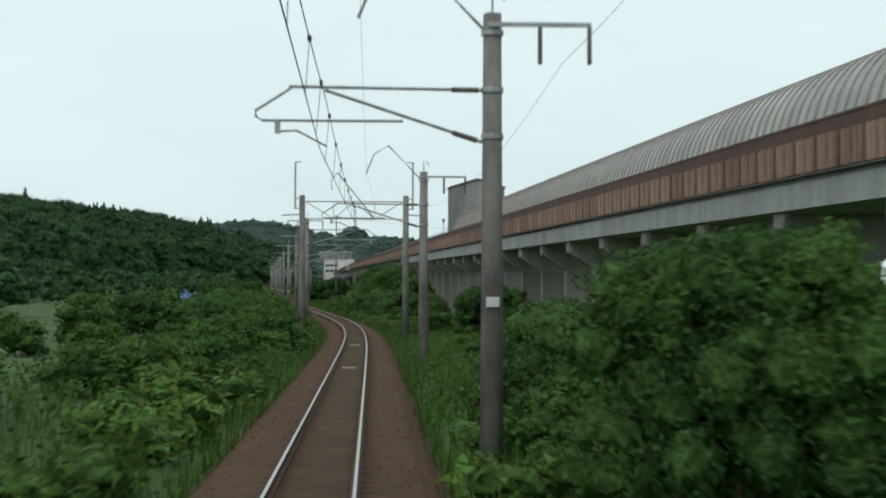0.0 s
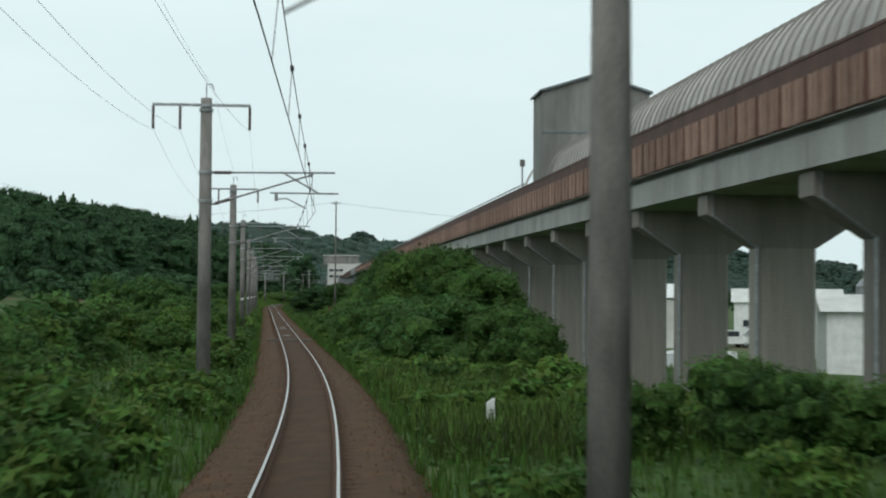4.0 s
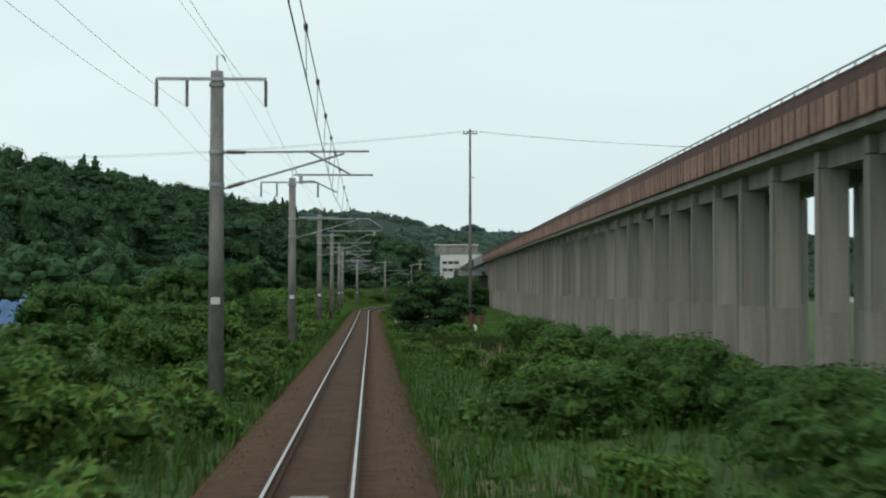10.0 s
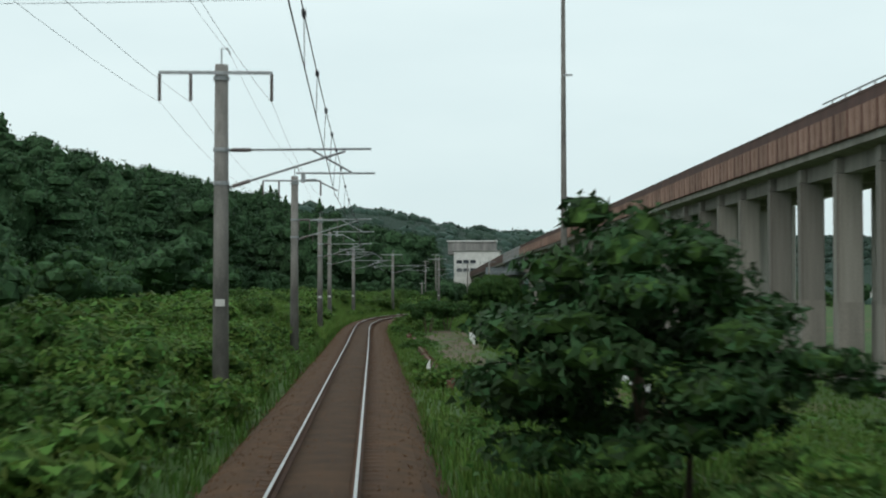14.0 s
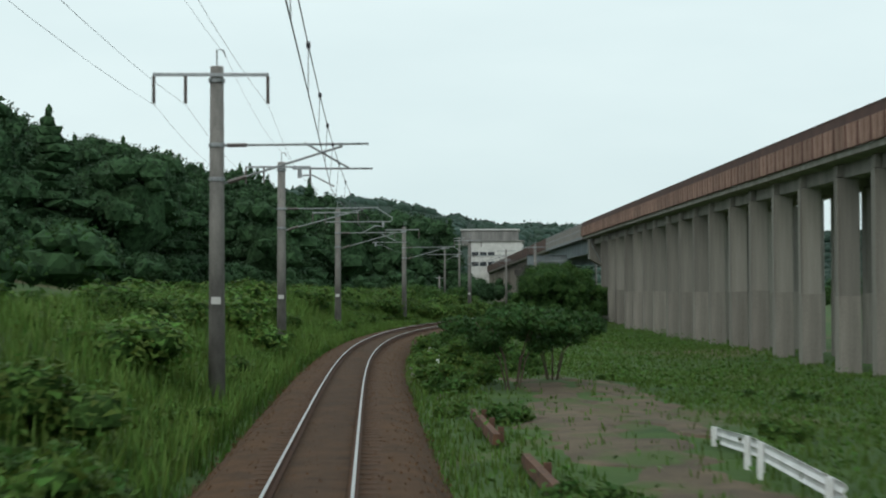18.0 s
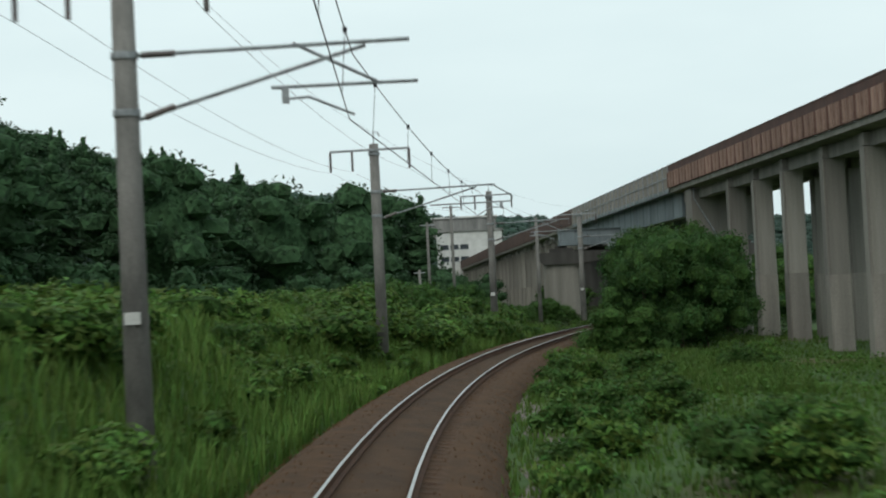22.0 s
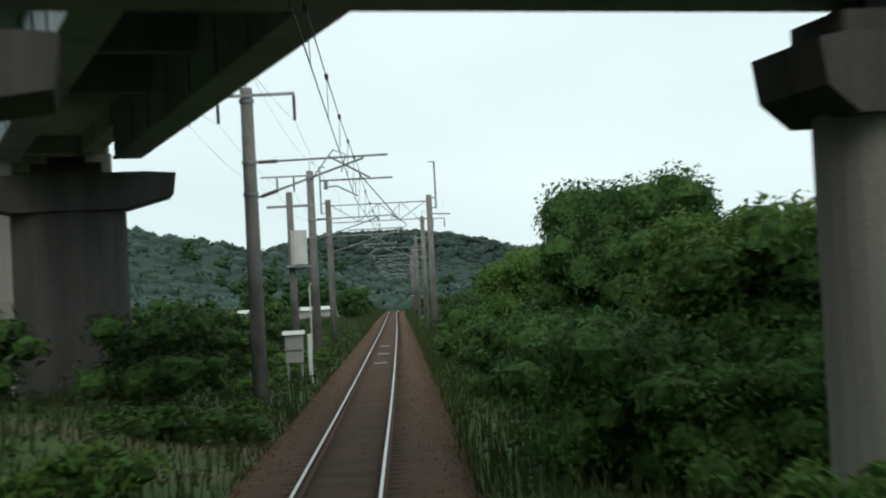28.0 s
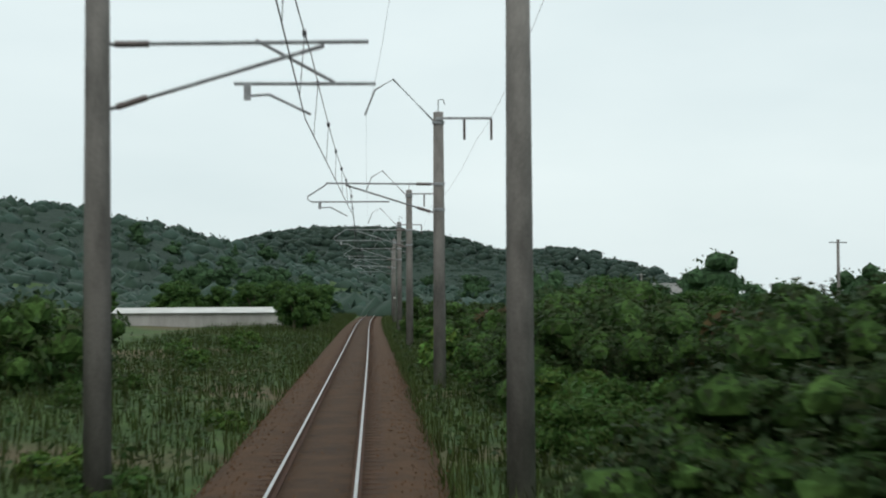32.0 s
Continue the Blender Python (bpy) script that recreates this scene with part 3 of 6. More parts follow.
def wall_panel(mats, ribs=4, height=WALL, rib=0.15, lower=1.02):
    q = Mesh()
    q.box(0.0, 0.01, -height, 0.09, PANEL - 0.01, -0.06, mat=0)
    q.box(-0.03, 0.0, -0.08, 0.12, PANEL, 0.0, mat=1)
    q.box(-0.012, 0.01, -height + lower, 0.0, PANEL - 0.01, -0.082, mat=1)
    for i in range(ribs):
        y0 = PANEL * (i + 0.5) / ribs
        q.add([(0.0, y0 - 0.13, -height + 0.02), (-rib, y0 - 0.10, -height + 0.02), (-rib, y0 + 0.10, -height + 0.02), (0.0, y0 + 0.13, -height + 0.02), (0.0, y0 - 0.13, -height + lower), (-rib, y0 - 0.10, -height + lower), (-rib, y0 + 0.10, -height + lower), (0.0, y0 + 0.13, -height + lower)], [(0, 1, 5, 4), (1, 2, 6, 5), (2, 3, 7, 6), (4, 5, 6, 7), (3, 2, 1, 0)], mat=2)
    return q.data("wall_panel", *mats)


me_brown = wall_panel((M_BROWN, M_BROWNCAP, M_BROWNRIB))
me_grey = Mesh()
me_grey.box(0.0, 0.02, -WALL - 0.25, 0.06, PANEL - 0.02, -0.1, mat=0)
me_grey.box(-0.03, 0.0, -0.1, 0.09, PANEL, -0.02, mat=1)
me_grey.box(-0.07, -0.04, -WALL - 0.3, 0.0, 0.04, 0.02, mat=1)
me_grey.box(-0.05, 0.05, -WALL * 0.55, 0.0, PANEL - 0.05, -WALL * 0.55 + 0.07, mat=1)
me_grey = me_grey.data("grey_panel", M_GREYWALL, M_GALV)
for y in np.arange(30.0, 561.0, PANEL):
    part("wall_panel", me_brown, viaduct, m=vm(y))
for y in np.arange(562.0, 613.0, PANEL):
    part("wall_panel", me_grey, viaduct, "grey wall panel in a steel frame", vm(y))
q = Mesh()
for y in list(np.arange(-50.0, 30.0, PANEL)) + list(np.arange(614.0, 940.0, PANEL)):
    q.box(0.0, 0.0, -WALL, 0.09, PANEL, 0.0, m=vm(y))
for y in np.arange(-50.0, 940.0, PANEL * 2):
    q.box(0.0, 0.0, -WALL, 0.09, PANEL * 2, 0.0, m=vm(y, DECK_W - 0.09))
part("far_wall", q.data("far_wall", M_BROWN), viaduct, "rust-brown noise wall", kind="stuff")
part("hand_rail", Mesh().sweep(rect(0.03, 0.14, 0.08, 0.19), vst(176.0, 360.0, 6)).data("rail", M_GALV), viaduct, "thin pipe rail on the wall's top")
me_post = Mesh().box(0.03, -0.02, -0.02, 0.08, 0.03, 0.15).data("rail_post", M_GALV)
for y in np.arange(176.5, 360.0, 2.0):
    part("rail_post", me_post, viaduct, m=vm(y))

# steel span over the line
for off in (0.55, 3.85):
    g = part("steel_girder", Mesh().sweep([(off, -3.5), (off + 0.8, -3.5), (off + 0.8, -3.43), (off + 0.74, -3.43), (off + 0.74, -WALL - 0.31), (off + 0.06, -WALL - 0.31), (off + 0.06, -3.43), (off, -3.43)], vst(561.0, 616.0, 4)).data("girder", M_STEEL), viaduct, "grey painted steel girder")
    me_st = Mesh().box(0.0, 0.0, -3.4, 0.05, 0.03, -WALL - 0.33).data("stiffener", M_STEEL)
    for y in np.arange(564.0, 614.0, 3.0):
        part("stiffener", me_st, g, m=vm(y, off + 0.008))
for y in np.arange(566.0, 614.0, 6.0):
    part("cross_frame", Mesh().box(1.35, 0.0, -2.7, 3.85, 0.25, -WALL - 0.32).data("cross_frame", M_STEEL), viaduct, m=vm(y))
B0, B1 = Vector((2.15, 588.5, 0)), Vector((-12.9, 588.0, 0))
bd = (B1 - B0).normalized()
bm_ = Matrix.Translation((B0.x, B0.y, 0)) @ Matrix.Rotation(math.atan2(-bd.x, bd.y), 4, "Z")
BL = (B1 - B0).length
beam = part("portal_beam", Mesh().box(-0.6, 0.0, 7.90, 0.6, BL, 9.06).data("beam", M_STEEL), viaduct, "grey steel cross beam on two piers", bm_)
for y in np.arange(0.2, BL, 2.6):
    part("stiffener", Mesh().box(-0.68, y, 7.93, -0.6, y + 0.06, 9.03).box(0.6, y, 7.93, 0.68, y + 0.06, 9.03).data("stiffener", M_STEEL), beam)
part("flange", Mesh().box(-0.75, -0.05, 7.83, 0.75, BL + 0.05, 7.896).data("flange", M_STEEL), beam)
part("flange", Mesh().box(-0.75, -0.05, 9.064, 0.75, BL + 0.05, 9.115).data("flange", M_STEEL), beam)


def round_pier(x, y, turn, wide, top, label, r=1.0, reach=1.75, mat=M_CONCRETE, head=M_DARKCON, left=None):
    """A round-ended column with a blunt hammer head and a bearing block."""
    m = Matrix.Translation((x, y, 0)) @ Matrix.Rotation(radians(turn), 4, "Z")
    ring = [(wide * (1 if math.cos(a) > 0 else -1) + r * math.cos(a), r * math.sin(a)) for a in np.linspace(0, 2 * math.pi, 24, endpoint=False)]
    p = part("pier", Mesh().prism(ring, ground_z(x, y) - 0.7, top - 1.3).data("column", mat), viaduct, label, m)
    a, b = wide + reach, wide + r * 0.9
    al = a if left is None else wide + left
    prof = [(-b, top - 1.55), (b, top - 1.55), (a, top - 1.2), (a + 0.08, top - 0.62), (a - 0.75, top - 0.56), (-al + 0.3, top - 0.56), (-al - 0.08, top - 0.62), (-al, top - 1.2)]
    k = len(prof)
    hd = Mesh().add([(u, -1.05, v) for u, v in prof] + [(u, 1.05, v) for u, v in prof], [tuple(range(k)), tuple(range(2 * k - 1, k - 1, -1))] + [(i, i + k, (i + 1) % k + k, (i + 1) % k) for i in range(k)])
    part("pier_head", hd.data("head", head), p, "dark concrete pier head")
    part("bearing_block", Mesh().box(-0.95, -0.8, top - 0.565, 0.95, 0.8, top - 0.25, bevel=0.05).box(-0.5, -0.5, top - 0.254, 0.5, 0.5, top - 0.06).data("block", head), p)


round_pier(1.85, 588.5, -3, 0.12, 7.86, "round concrete pier beside the track", r=0.88, reach=1.2)
round_pier(-12.75, 588.1, -3, 0.75, 7.86, "broad concrete pier with a one-sided hammer head", r=0.78, reach=3.4, left=1.0)
round_pier(-7.2, 615.6, -3, 0.6, 8.75, "broad concrete pier under the steel span's end", r=0.95, reach=2.2, mat=M_DARKCON)


# snow shelter on the viaduct and its end house
hood = thing("snow_shelter", "ribbed grey barrel-roofed snow shelter over the viaduct", "shelter")
arc = [(2.75 - 2.15 * math.cos(a), -0.35 + 2.58 * math.sin(a)) for a in np.linspace(0.0, math.pi, 15)]
inner = [(2.75 - 2.09 * math.cos(a), -0.35 + 2.52 * math.sin(a)) for a in np.linspace(math.pi, 0.0, 15)]
for y in np.arange(-30.0, 169.0, 4.0):
    part("roof_sheet", Mesh().sweep(arc + inner, vst(y + 0.02, y + 3.98, 2)).data("sheet", M_HOOD, smooth=False), hood)
rib_arc = [(2.75 - 2.20 * math.cos(a), -0.35 + 2.63 * math.sin(a)) for a in np.linspace(0.0, math.pi, 15)]
me_rib = Mesh()
me_rib.add([(a, 0.0, b) for a, b in rib_arc] + [(a, 0.09, b) for a, b in rib_arc] + [(a, 0.0, b) for a, b in arc] + [(a, 0.09, b) for a, b in arc],
           [f for i in range(14) for f in ((i, i + 1, i + 16, i + 15), (i, i + 30, i + 31, i + 1), (i + 15, i + 16, i + 46, i + 45))])
me_rib = me_rib.data("rib", M_SEAM)
for y in np.arange(-28.0, 172.0, 0.9):
    part("roof_rib", me_rib, hood, m=vm(y))
house = thing("shelter_end_house", "tall grey weathered gabled house at the shelter's end", "building", vm(172.6, 0.5, 0.45))
HW = DECK_W + 0.3
ev, ap = 4.2, 5.05
part("wall", Mesh().add([(0, 0, -1.5), (HW, 0, -1.5), (HW, 0, ev), (HW / 2, 0, ap), (0, 0, ev), (0, 3.4, -1.5), (HW, 3.4, -1.5), (HW, 3.4, ev), (HW / 2, 3.4, ap), (0, 3.4, ev)],
                        [(0, 1, 2, 3, 4), (9, 8, 7, 6, 5), (0, 4, 9, 5), (1, 6, 7, 2), (2, 7, 8, 3), (3, 8, 9, 4)]).data("wall", M_SHEET), house, "stained grey cladding")
for a, b in (((-0.15, ev - 0.05), (HW / 2, ap)), ((HW / 2, ap), (HW + 0.15, ev - 0.05))):
    part("roof_slope", Mesh().add([(a[0], -0.2, a[1] + 0.01), (b[0], -0.2, b[1] + 0.01), (b[0], 3.6, b[1] + 0.01), (a[0], 3.6, a[1] + 0.01), (a[0], -0.2, a[1] + 0.12), (b[0], -0.2, b[1] + 0.12), (b[0], 3.6, b[1] + 0.12), (a[0], 3.6, a[1] + 0.12)],
                                  [(3, 2, 1, 0), (4, 5, 6, 7), (0, 1, 5, 4), (1, 2, 6, 5), (2, 3, 7, 6), (3, 0, 4, 7)]).data("roof", M_STEEL), house, "dark thin roof sheet")
part("floor_band", Mesh().box(-0.03, -0.03, 2.1, HW + 0.03, -0.003, 2.22).data("band", M_STEEL), house)
me = Mesh().add([(a, 0.0, b * 0.9) for a, b in rib_arc] + [(a, 0.35, b * 0.9) for a, b in rib_arc] + [(a * 0.96 + 0.1, 0.0, b * 0.9 - 0.12) for a, b in rib_arc] + [(a * 0.96 + 0.1, 0.35, b * 0.9 - 0.12) for a, b in rib_arc],
                [f for i in range(14) for f in ((i, i + 1, i + 16, i + 15), (i, i + 30, i + 31, i + 1), (i + 15, i + 16, i + 46, i + 45), (i + 30, i + 45, i + 46, i + 31))])
part("portal_arch", me.data("arch", M_PALE), hood, "pale arch beyond the end house", vm(180.5))
sg = thing("signal_post", "slim grey signal post on the viaduct's wall", "signal", vm(178.6, 0.25))
part("post", Mesh().tube([(0, 0, -0.3), (0, 0, 1.25)], 0.05).data("post", M_GALV), sg)
part("head", Mesh().box(-0.13, -0.1, 1.25, 0.13, 0.1, 1.62, bevel=0.03).data("head", M_SHEET), sg)


# ---- masts of the overhead line ----
def bracket(t, a, k, style, off=0.0):
    """A cantilever of tubes from a mast at the mesh's x = off, reaching a metres to the track's middle on the side k."""
    z1 = 6.2
    X = lambda u: off + k * u
    br = part("bracket", Mesh().tube([(X(0.18), 0, z1), (X(a + 0.75), 0, z1 + 0.04)], 0.03).data("tube", M_GALV), t, "galvanised cantilever bracket")
    part("strut", Mesh().tube([(X(0.18), 0, 5.25), (X(a + 0.1), 0, z1 - 0.02)], 0.03).data("strut", M_GALV), br)
    part("insulator", Mesh().tube([(X(0.25), 0, z1), (X(0.75), 0, z1 + 0.005)], 0.05, 8).data("insulator", M_INSUL), br, "brown ribbed insulator")
    part("insulator", Mesh().tube([(X(0.28), 0, 5.28), (X(0.72), 0, 5.42)], 0.05, 8).data("insulator", M_INSUL), br, "brown ribbed insulator")
    x0, x1 = a * 0.55, a + 1.35
    if style == "loop":
        part("register_tube", Mesh().tube([(X(x0), 0, 5.62), (X(x1 - 0.12), 0, 5.62), (X(x1), 0, 5.70), (X(x1), 0, 5.80), (X(x1 - 0.55), 0, z1 - 0.05), (X(a + 0.7), 0, z1 + 0.03)], 0.026).data("register", M_GALV), br)
        arm = [(X(a + 0.95), 0, 5.42), (X(a + 0.6), 0, 5.44), (X(a + 0.05), 0, 5.15)]
    else:
        part("register_tube", Mesh().tube([(X(a * 0.62), 0, 5.62), (X(a + 0.85), 0, 5.62)], 0.026).data("register", M_GALV), br)
        part("brace_tube", Mesh().tube([(X(a * 0.72), 0, z1 + 0.06), (X(a + 0.25), 0, 5.64)], 0.026).data("brace_tube", M_GALV), br)
        arm = [(X(a * 0.68), 0, 5.44), (X(a * 0.78), 0, 5.46), (X(a - 0.1), 0, 5.17)]
    part("steady_arm", Mesh().tube(arm, 0.02).data("arm", M_GALV), br)
    part("arm_clamp", Mesh().box(arm[0][0] - 0.05, -0.04, 5.38, arm[0][0] + 0.05, 0.04, 5.62).data("clamp", M_GALV), br)


def mast(s, lat, top, style, label="grey concrete catenary mast with steel bracket", arm=None):
    """A tapered concrete mast; its bracket reaches over the track. style: loop, cross, portal or bare."""
    side = -1 if lat < 0 else 1
    k = -side                       # the way to the track
    t = thing("catenary_mast", label, "mast", tm(s, lat), "masts of the overhead line")
    foot = float(relief(np.array([s]), np.array([lat]))[0]) - 0.5
    part("shaft", Mesh().tube([(0, 0, foot), (0, 0, top * 0.5), (0, 0, top)], 0.215, 12, r1=0.165).data("shaft", M_POLE, smooth=True), t)
    for z in (top - 0.35, 5.35, 6.2):
        part("clamp_band", Mesh().tube([(0, 0, z - 0.05), (0, 0, z + 0.05)], 0.205, 12).data("band", M_GALV), t)
    rr = random.random()
    if rr < 0.6:
        part("number_plate", Mesh().box(-0.12, -0.235, 2.25, 0.12, -0.222, 2.43).data("plate", M_PALE), t, "small white plate")
    if style in ("loop", "cross"):
        bracket(t, abs(lat), k, style)
    if style != "portal":
        a0, a1 = arm or ((-1.55, 1.3) if side < 0 else (-0.1, 1.78))
        ca = part("cross_arm", Mesh().box(a0, -0.26, top - 0.27, a1, -0.2, top - 0.19).data("cross_arm", M_GALV), t, "steel cross arm near the mast's top")
        for x in ((-1.53, -0.75, 1.28) if side < 0 else (0.85, 1.75)):
            if not a0 < x < a1:
                continue
            part("insulator", Mesh().tube([(x, -0.23, top - 0.27), (x, -0.23, top - 0.95)], 0.042, 7).data("insulator", M_INSUL), ca)
        part("cap_bracket", Mesh().tube([(0, 0, top - 0.02), (0, 0, top + 0.42), (0.16, 0, top + 0.42), (0.22, 0, top + 0.25)], 0.022).data("spike", M_GALV), t)
    return t


def gantry(s, lats, top, label):
    """Two concrete masts and a light truss across the track."""
    g = thing("catenary_gantry", label, "gantry", tm(s), "gantries over the track")
    l0, l1 = lats
    for lat, o in ((l0, -1), (l1, 1)):
        foot = float(relief(np.array([s]), np.array([lat]))[0]) - 0.5
        sh = part("shaft", Mesh().tube([(lat, 0, foot), (lat, 0, top * 0.5), (lat, 0, top)], 0.215, 12, r1=0.17).data("shaft", M_POLE, smooth=True), g)
        part("upright", Mesh().tube([(lat + o * 0.42, 0, top - 0.85), (lat + o * 0.42, 0, top + 2.05)], 0.055, 8).tube([(lat, 0, top - 0.8), (lat + o * 0.42, 0, top - 0.8)], 0.035).tube([(lat, 0, top - 0.2), (lat + o * 0.42, 0, top - 0.2)], 0.035).tube([(lat + o * 0.42, 0, top + 2.0), (lat + o * 0.05, 0, top + 2.03)], 0.03).data("upright", M_GALV), sh, "steel upright with a short arm")
        part("side_arm", Mesh().tube([(lat, 0, top - 1.15), (lat + o * 1.25, 0, top - 1.22)], 0.04).data("side_arm", M_GALV), sh)
    bracket(g, abs(l0), 1, "cross" if s > 300 else "loop", l0)
    z1, z0 = top - 0.37, top - 1.42
    tr = part("truss", Mesh().tube([(l0, 0, z1), (l1, 0, z1)], 0.035).tube([(l0, 0, z0), (l1, 0, z0)], 0.03).data("chord", M_GALV), g, "galvanised steel truss")
    w = (l1 - l0)
    xs = [l0 + 0.2, l0 + w * 0.3, l0 + w * 0.5, l0 + w * 0.7, l1 - 0.2]
    for i in range(4):
        u = (z1, z0) if i % 2 == 0 else (z0, z1)
        part("brace", Mesh().tube([(xs[i], 0, u[0]), (xs[i + 1], 0, u[1])], 0.024).data("brace", M_GALV), tr)
    for x in xs[1:4]:
        part("brace", Mesh().tube([(x, 0, z1), (x, 0, z0)], 0.02).data("brace", M_GALV), tr)
    part("hanger", Mesh().tube([(l0 + w * 0.34, 0, z1 + 1.75), (l0 + w * 0.7, 0, z0)], 0.04).tube([(l0 + w * 0.34, 0, z1 + 1.75), (l0 + w * 0.28, 0, z1 + 1.3), (l0 + w * 0.285, 0, z1 + 0.7)], 0.03).data("hanger", M_GALV), tr, "slanting steel hanger")
    return g


LEFT = [(138.3, -3.06, 8.39), (175.9, -3.23, 8.36), (216.2, -3.26, 8.37), (257.5, -3.21, 8.31), (296.8, -3.13, 8.25), (337.9, -3.04, 8.36), (377.1, -3.04, 8.33), (416.8, -3.02, 8.16), (448.1, -3.5, 8.25), (477.9, -3.45, 7.7), (511.8, -3.47, 7.9), (544.4, -3.6, 8.0), (576.1, -3.06, 8.1), (616.0, -2.95, 8.2), (649.7, -3.07, 8.5)]
RIGHT = [(34.2, 2.95, 7.6), (74.3, 2.96, 7.6), (703.2, 3.0, 8.6), (741.7, 2.9, 8.46), (778.4, 2.98, 8.3), (816.0, 3.0, 8.3), (854.0, 3.0, 8.3)]
STYLES = "cclclccclclcccc"
for i, (s, lat, top) in enumerate(LEFT[:-1]):
    mast(s, lat, top, "loop" if STYLES[i] == "l" else "cross")
s, lat, top = LEFT[-1]
m_ = mast(s, lat, top, "loop", "grey concrete catenary mast with a feeder bracket", (-2.3, 0.1))
part("feeder_bracket", Mesh().tube([(0.15, 0, top - 0.3), (1.15, 0, top + 0.95), (1.75, 0, top + 0.7), (1.5, 0, top - 0.1)], 0.035).data("feeder_bracket", M_GALV), m_, "angled steel feeder bracket")
for i, (s, lat, top) in enumerate(RIGHT):
    m_ = mast(s, lat, top, "loop")
    part("feeder_bracket", Mesh().tube([(-0.15, 0, top - 0.3), (-1.5, 0, top + 1.1), (-2.1, 0, top + 0.75), (-2.45, 0, top - 0.1)], 0.035).data("feeder_bracket", M_GALV), m_, "angled steel feeder bracket")
gantry(104.4, (-3.2, 3.07), 8.3, "two concrete masts with a steel truss over the track")
gantry(672.5, (-3.2, 2.95), 8.45, "two concrete masts with a steel truss over the track")

# wires
SUP = sorted([s for s, _, _ in LEFT + RIGHT] + [104.4, 672.5, -5.0, 892.0, 930.0])


def hung(pts, sag, n=8):
    out = []
    for a, b in zip(pts[:-1], pts[1:]):
        for i in range(n):
            u = i / n
            q = a.lerp(b, u)
            q.z -= 4 * sag * u * (1 - u)
            out.append(q)
    return out + [pts[-1]]


stag = [0.18 * (-1) ** i for i in range(len(SUP))]
con = [tp(s, g, 5.1) for s, g in zip(SUP, stag)]
mes = [tp(s, g * 0.5, 6.05) for s, g in zip(SUP, stag)]
whole("contact_wire", Mesh().tube(hung(con, 0.0), 0.009, 4).data("contact_wire", M_WIRE), "thin dark contact wire over the track", "wire")
messenger = whole("messenger_wire", Mesh().tube(hung(mes, 0.32), 0.009, 4).data("messenger", M_WIRE), "thin dark messenger wire with droppers", "wire")
for a, b, c, e in zip(mes[:-1], mes[1:], con[:-1], con[1:]):
    nn = max(3, int((b - a).length / 5.0))
    for i in range(nn):
        u = (i + 0.5) / nn
        q0, q1 = a.lerp(b, u), c.lerp(e, u)
        q0.z -= 4 * 0.32 * u * (1 - u)
        part("dropper", Mesh().tube([q0, q1], 0.006, 3).tube([q0 + Vector((0, 0, 0.04)), q0 - Vector((0, 0, 0.04))], 0.03, 5).data("dropper", M_WIRE), messenger)
for dx in (-1.53, -0.75, 1.28):
    pts = [tp(s, lat + dx, top - 0.97) for s, lat, top in LEFT]
    whole("feeder_wire", Mesh().tube(hung([tp(104.4, -3.2 + dx * 0.8, 7.1)] + pts + [tp(672.5, -3.2 + dx * 0.8, 7.3)], 0.4), 0.004, 4).data("feeder", M_WIRE), "thin dark feeder wire between masts", "wire", group="feeder wires")
whole("earth_wire", Mesh().tube(hung([tp(104.4, -3.6, 10.3)] + [tp(s, lat + 0.2, top + 0.3) for s, lat, top in LEFT] + [tp(672.5, -3.6, 10.4)], 0.35), 0.0035, 4).data("earth", M_WIRE), "thin dark wire over the mast tops", "wire")
for dx in (1.28, -2.4):
    for grp in (RIGHT[:2], RIGHT[2:]):
        pts = [tp(s, lat + dx, top - 0.9 if dx > 0 else top - 0.1) for s, lat, top in grp]
        pts = ([tp(-5, 3.1 + dx, 7.3)] + pts + [tp(104.4, 3.07 + dx * 0.7, 8.0)]) if grp[0][0] < 100 else ([tp(672.5, 2.95 + dx * 0.7, 8.2)] + pts + [tp(930, 3.0 + dx, 7.5)])
        whole("feeder_wire", Mesh().tube(hung(pts, 0.4), 0.004, 4).data("feeder", M_WIRE), "thin dark feeder wire between masts", "wire", group="feeder wires")


# ---- plants ----
rng = np.random.default_rng(7)


def ico(n):
    bm = bmesh.new()
    bmesh.ops.create_icosphere(bm, subdivisions=n, radius=1.0)
    v = np.array([q.co[:] for q in bm.verts])
    f = [tuple(q.index for q in a.verts) for a in bm.faces]
    bm.free()
    return v, f


ICO1, ICO2 = ico(1), ico(2)


def blobs_core(blobs, shrink, base=ICO2):
    q = Mesh()
    widest = max(r[0] for c, r in blobs)
    for c, r in blobs:
        b = base if r[0] > 0.55 * widest else ICO1
        c, r = np.array(c), np.array(r)
        j = 1 + rng.uniform(-0.26, 0.2, len(b[0]))
        q.add((b[0] * j[:, None] * r * shrink + c).tolist(), b[1])
    return q


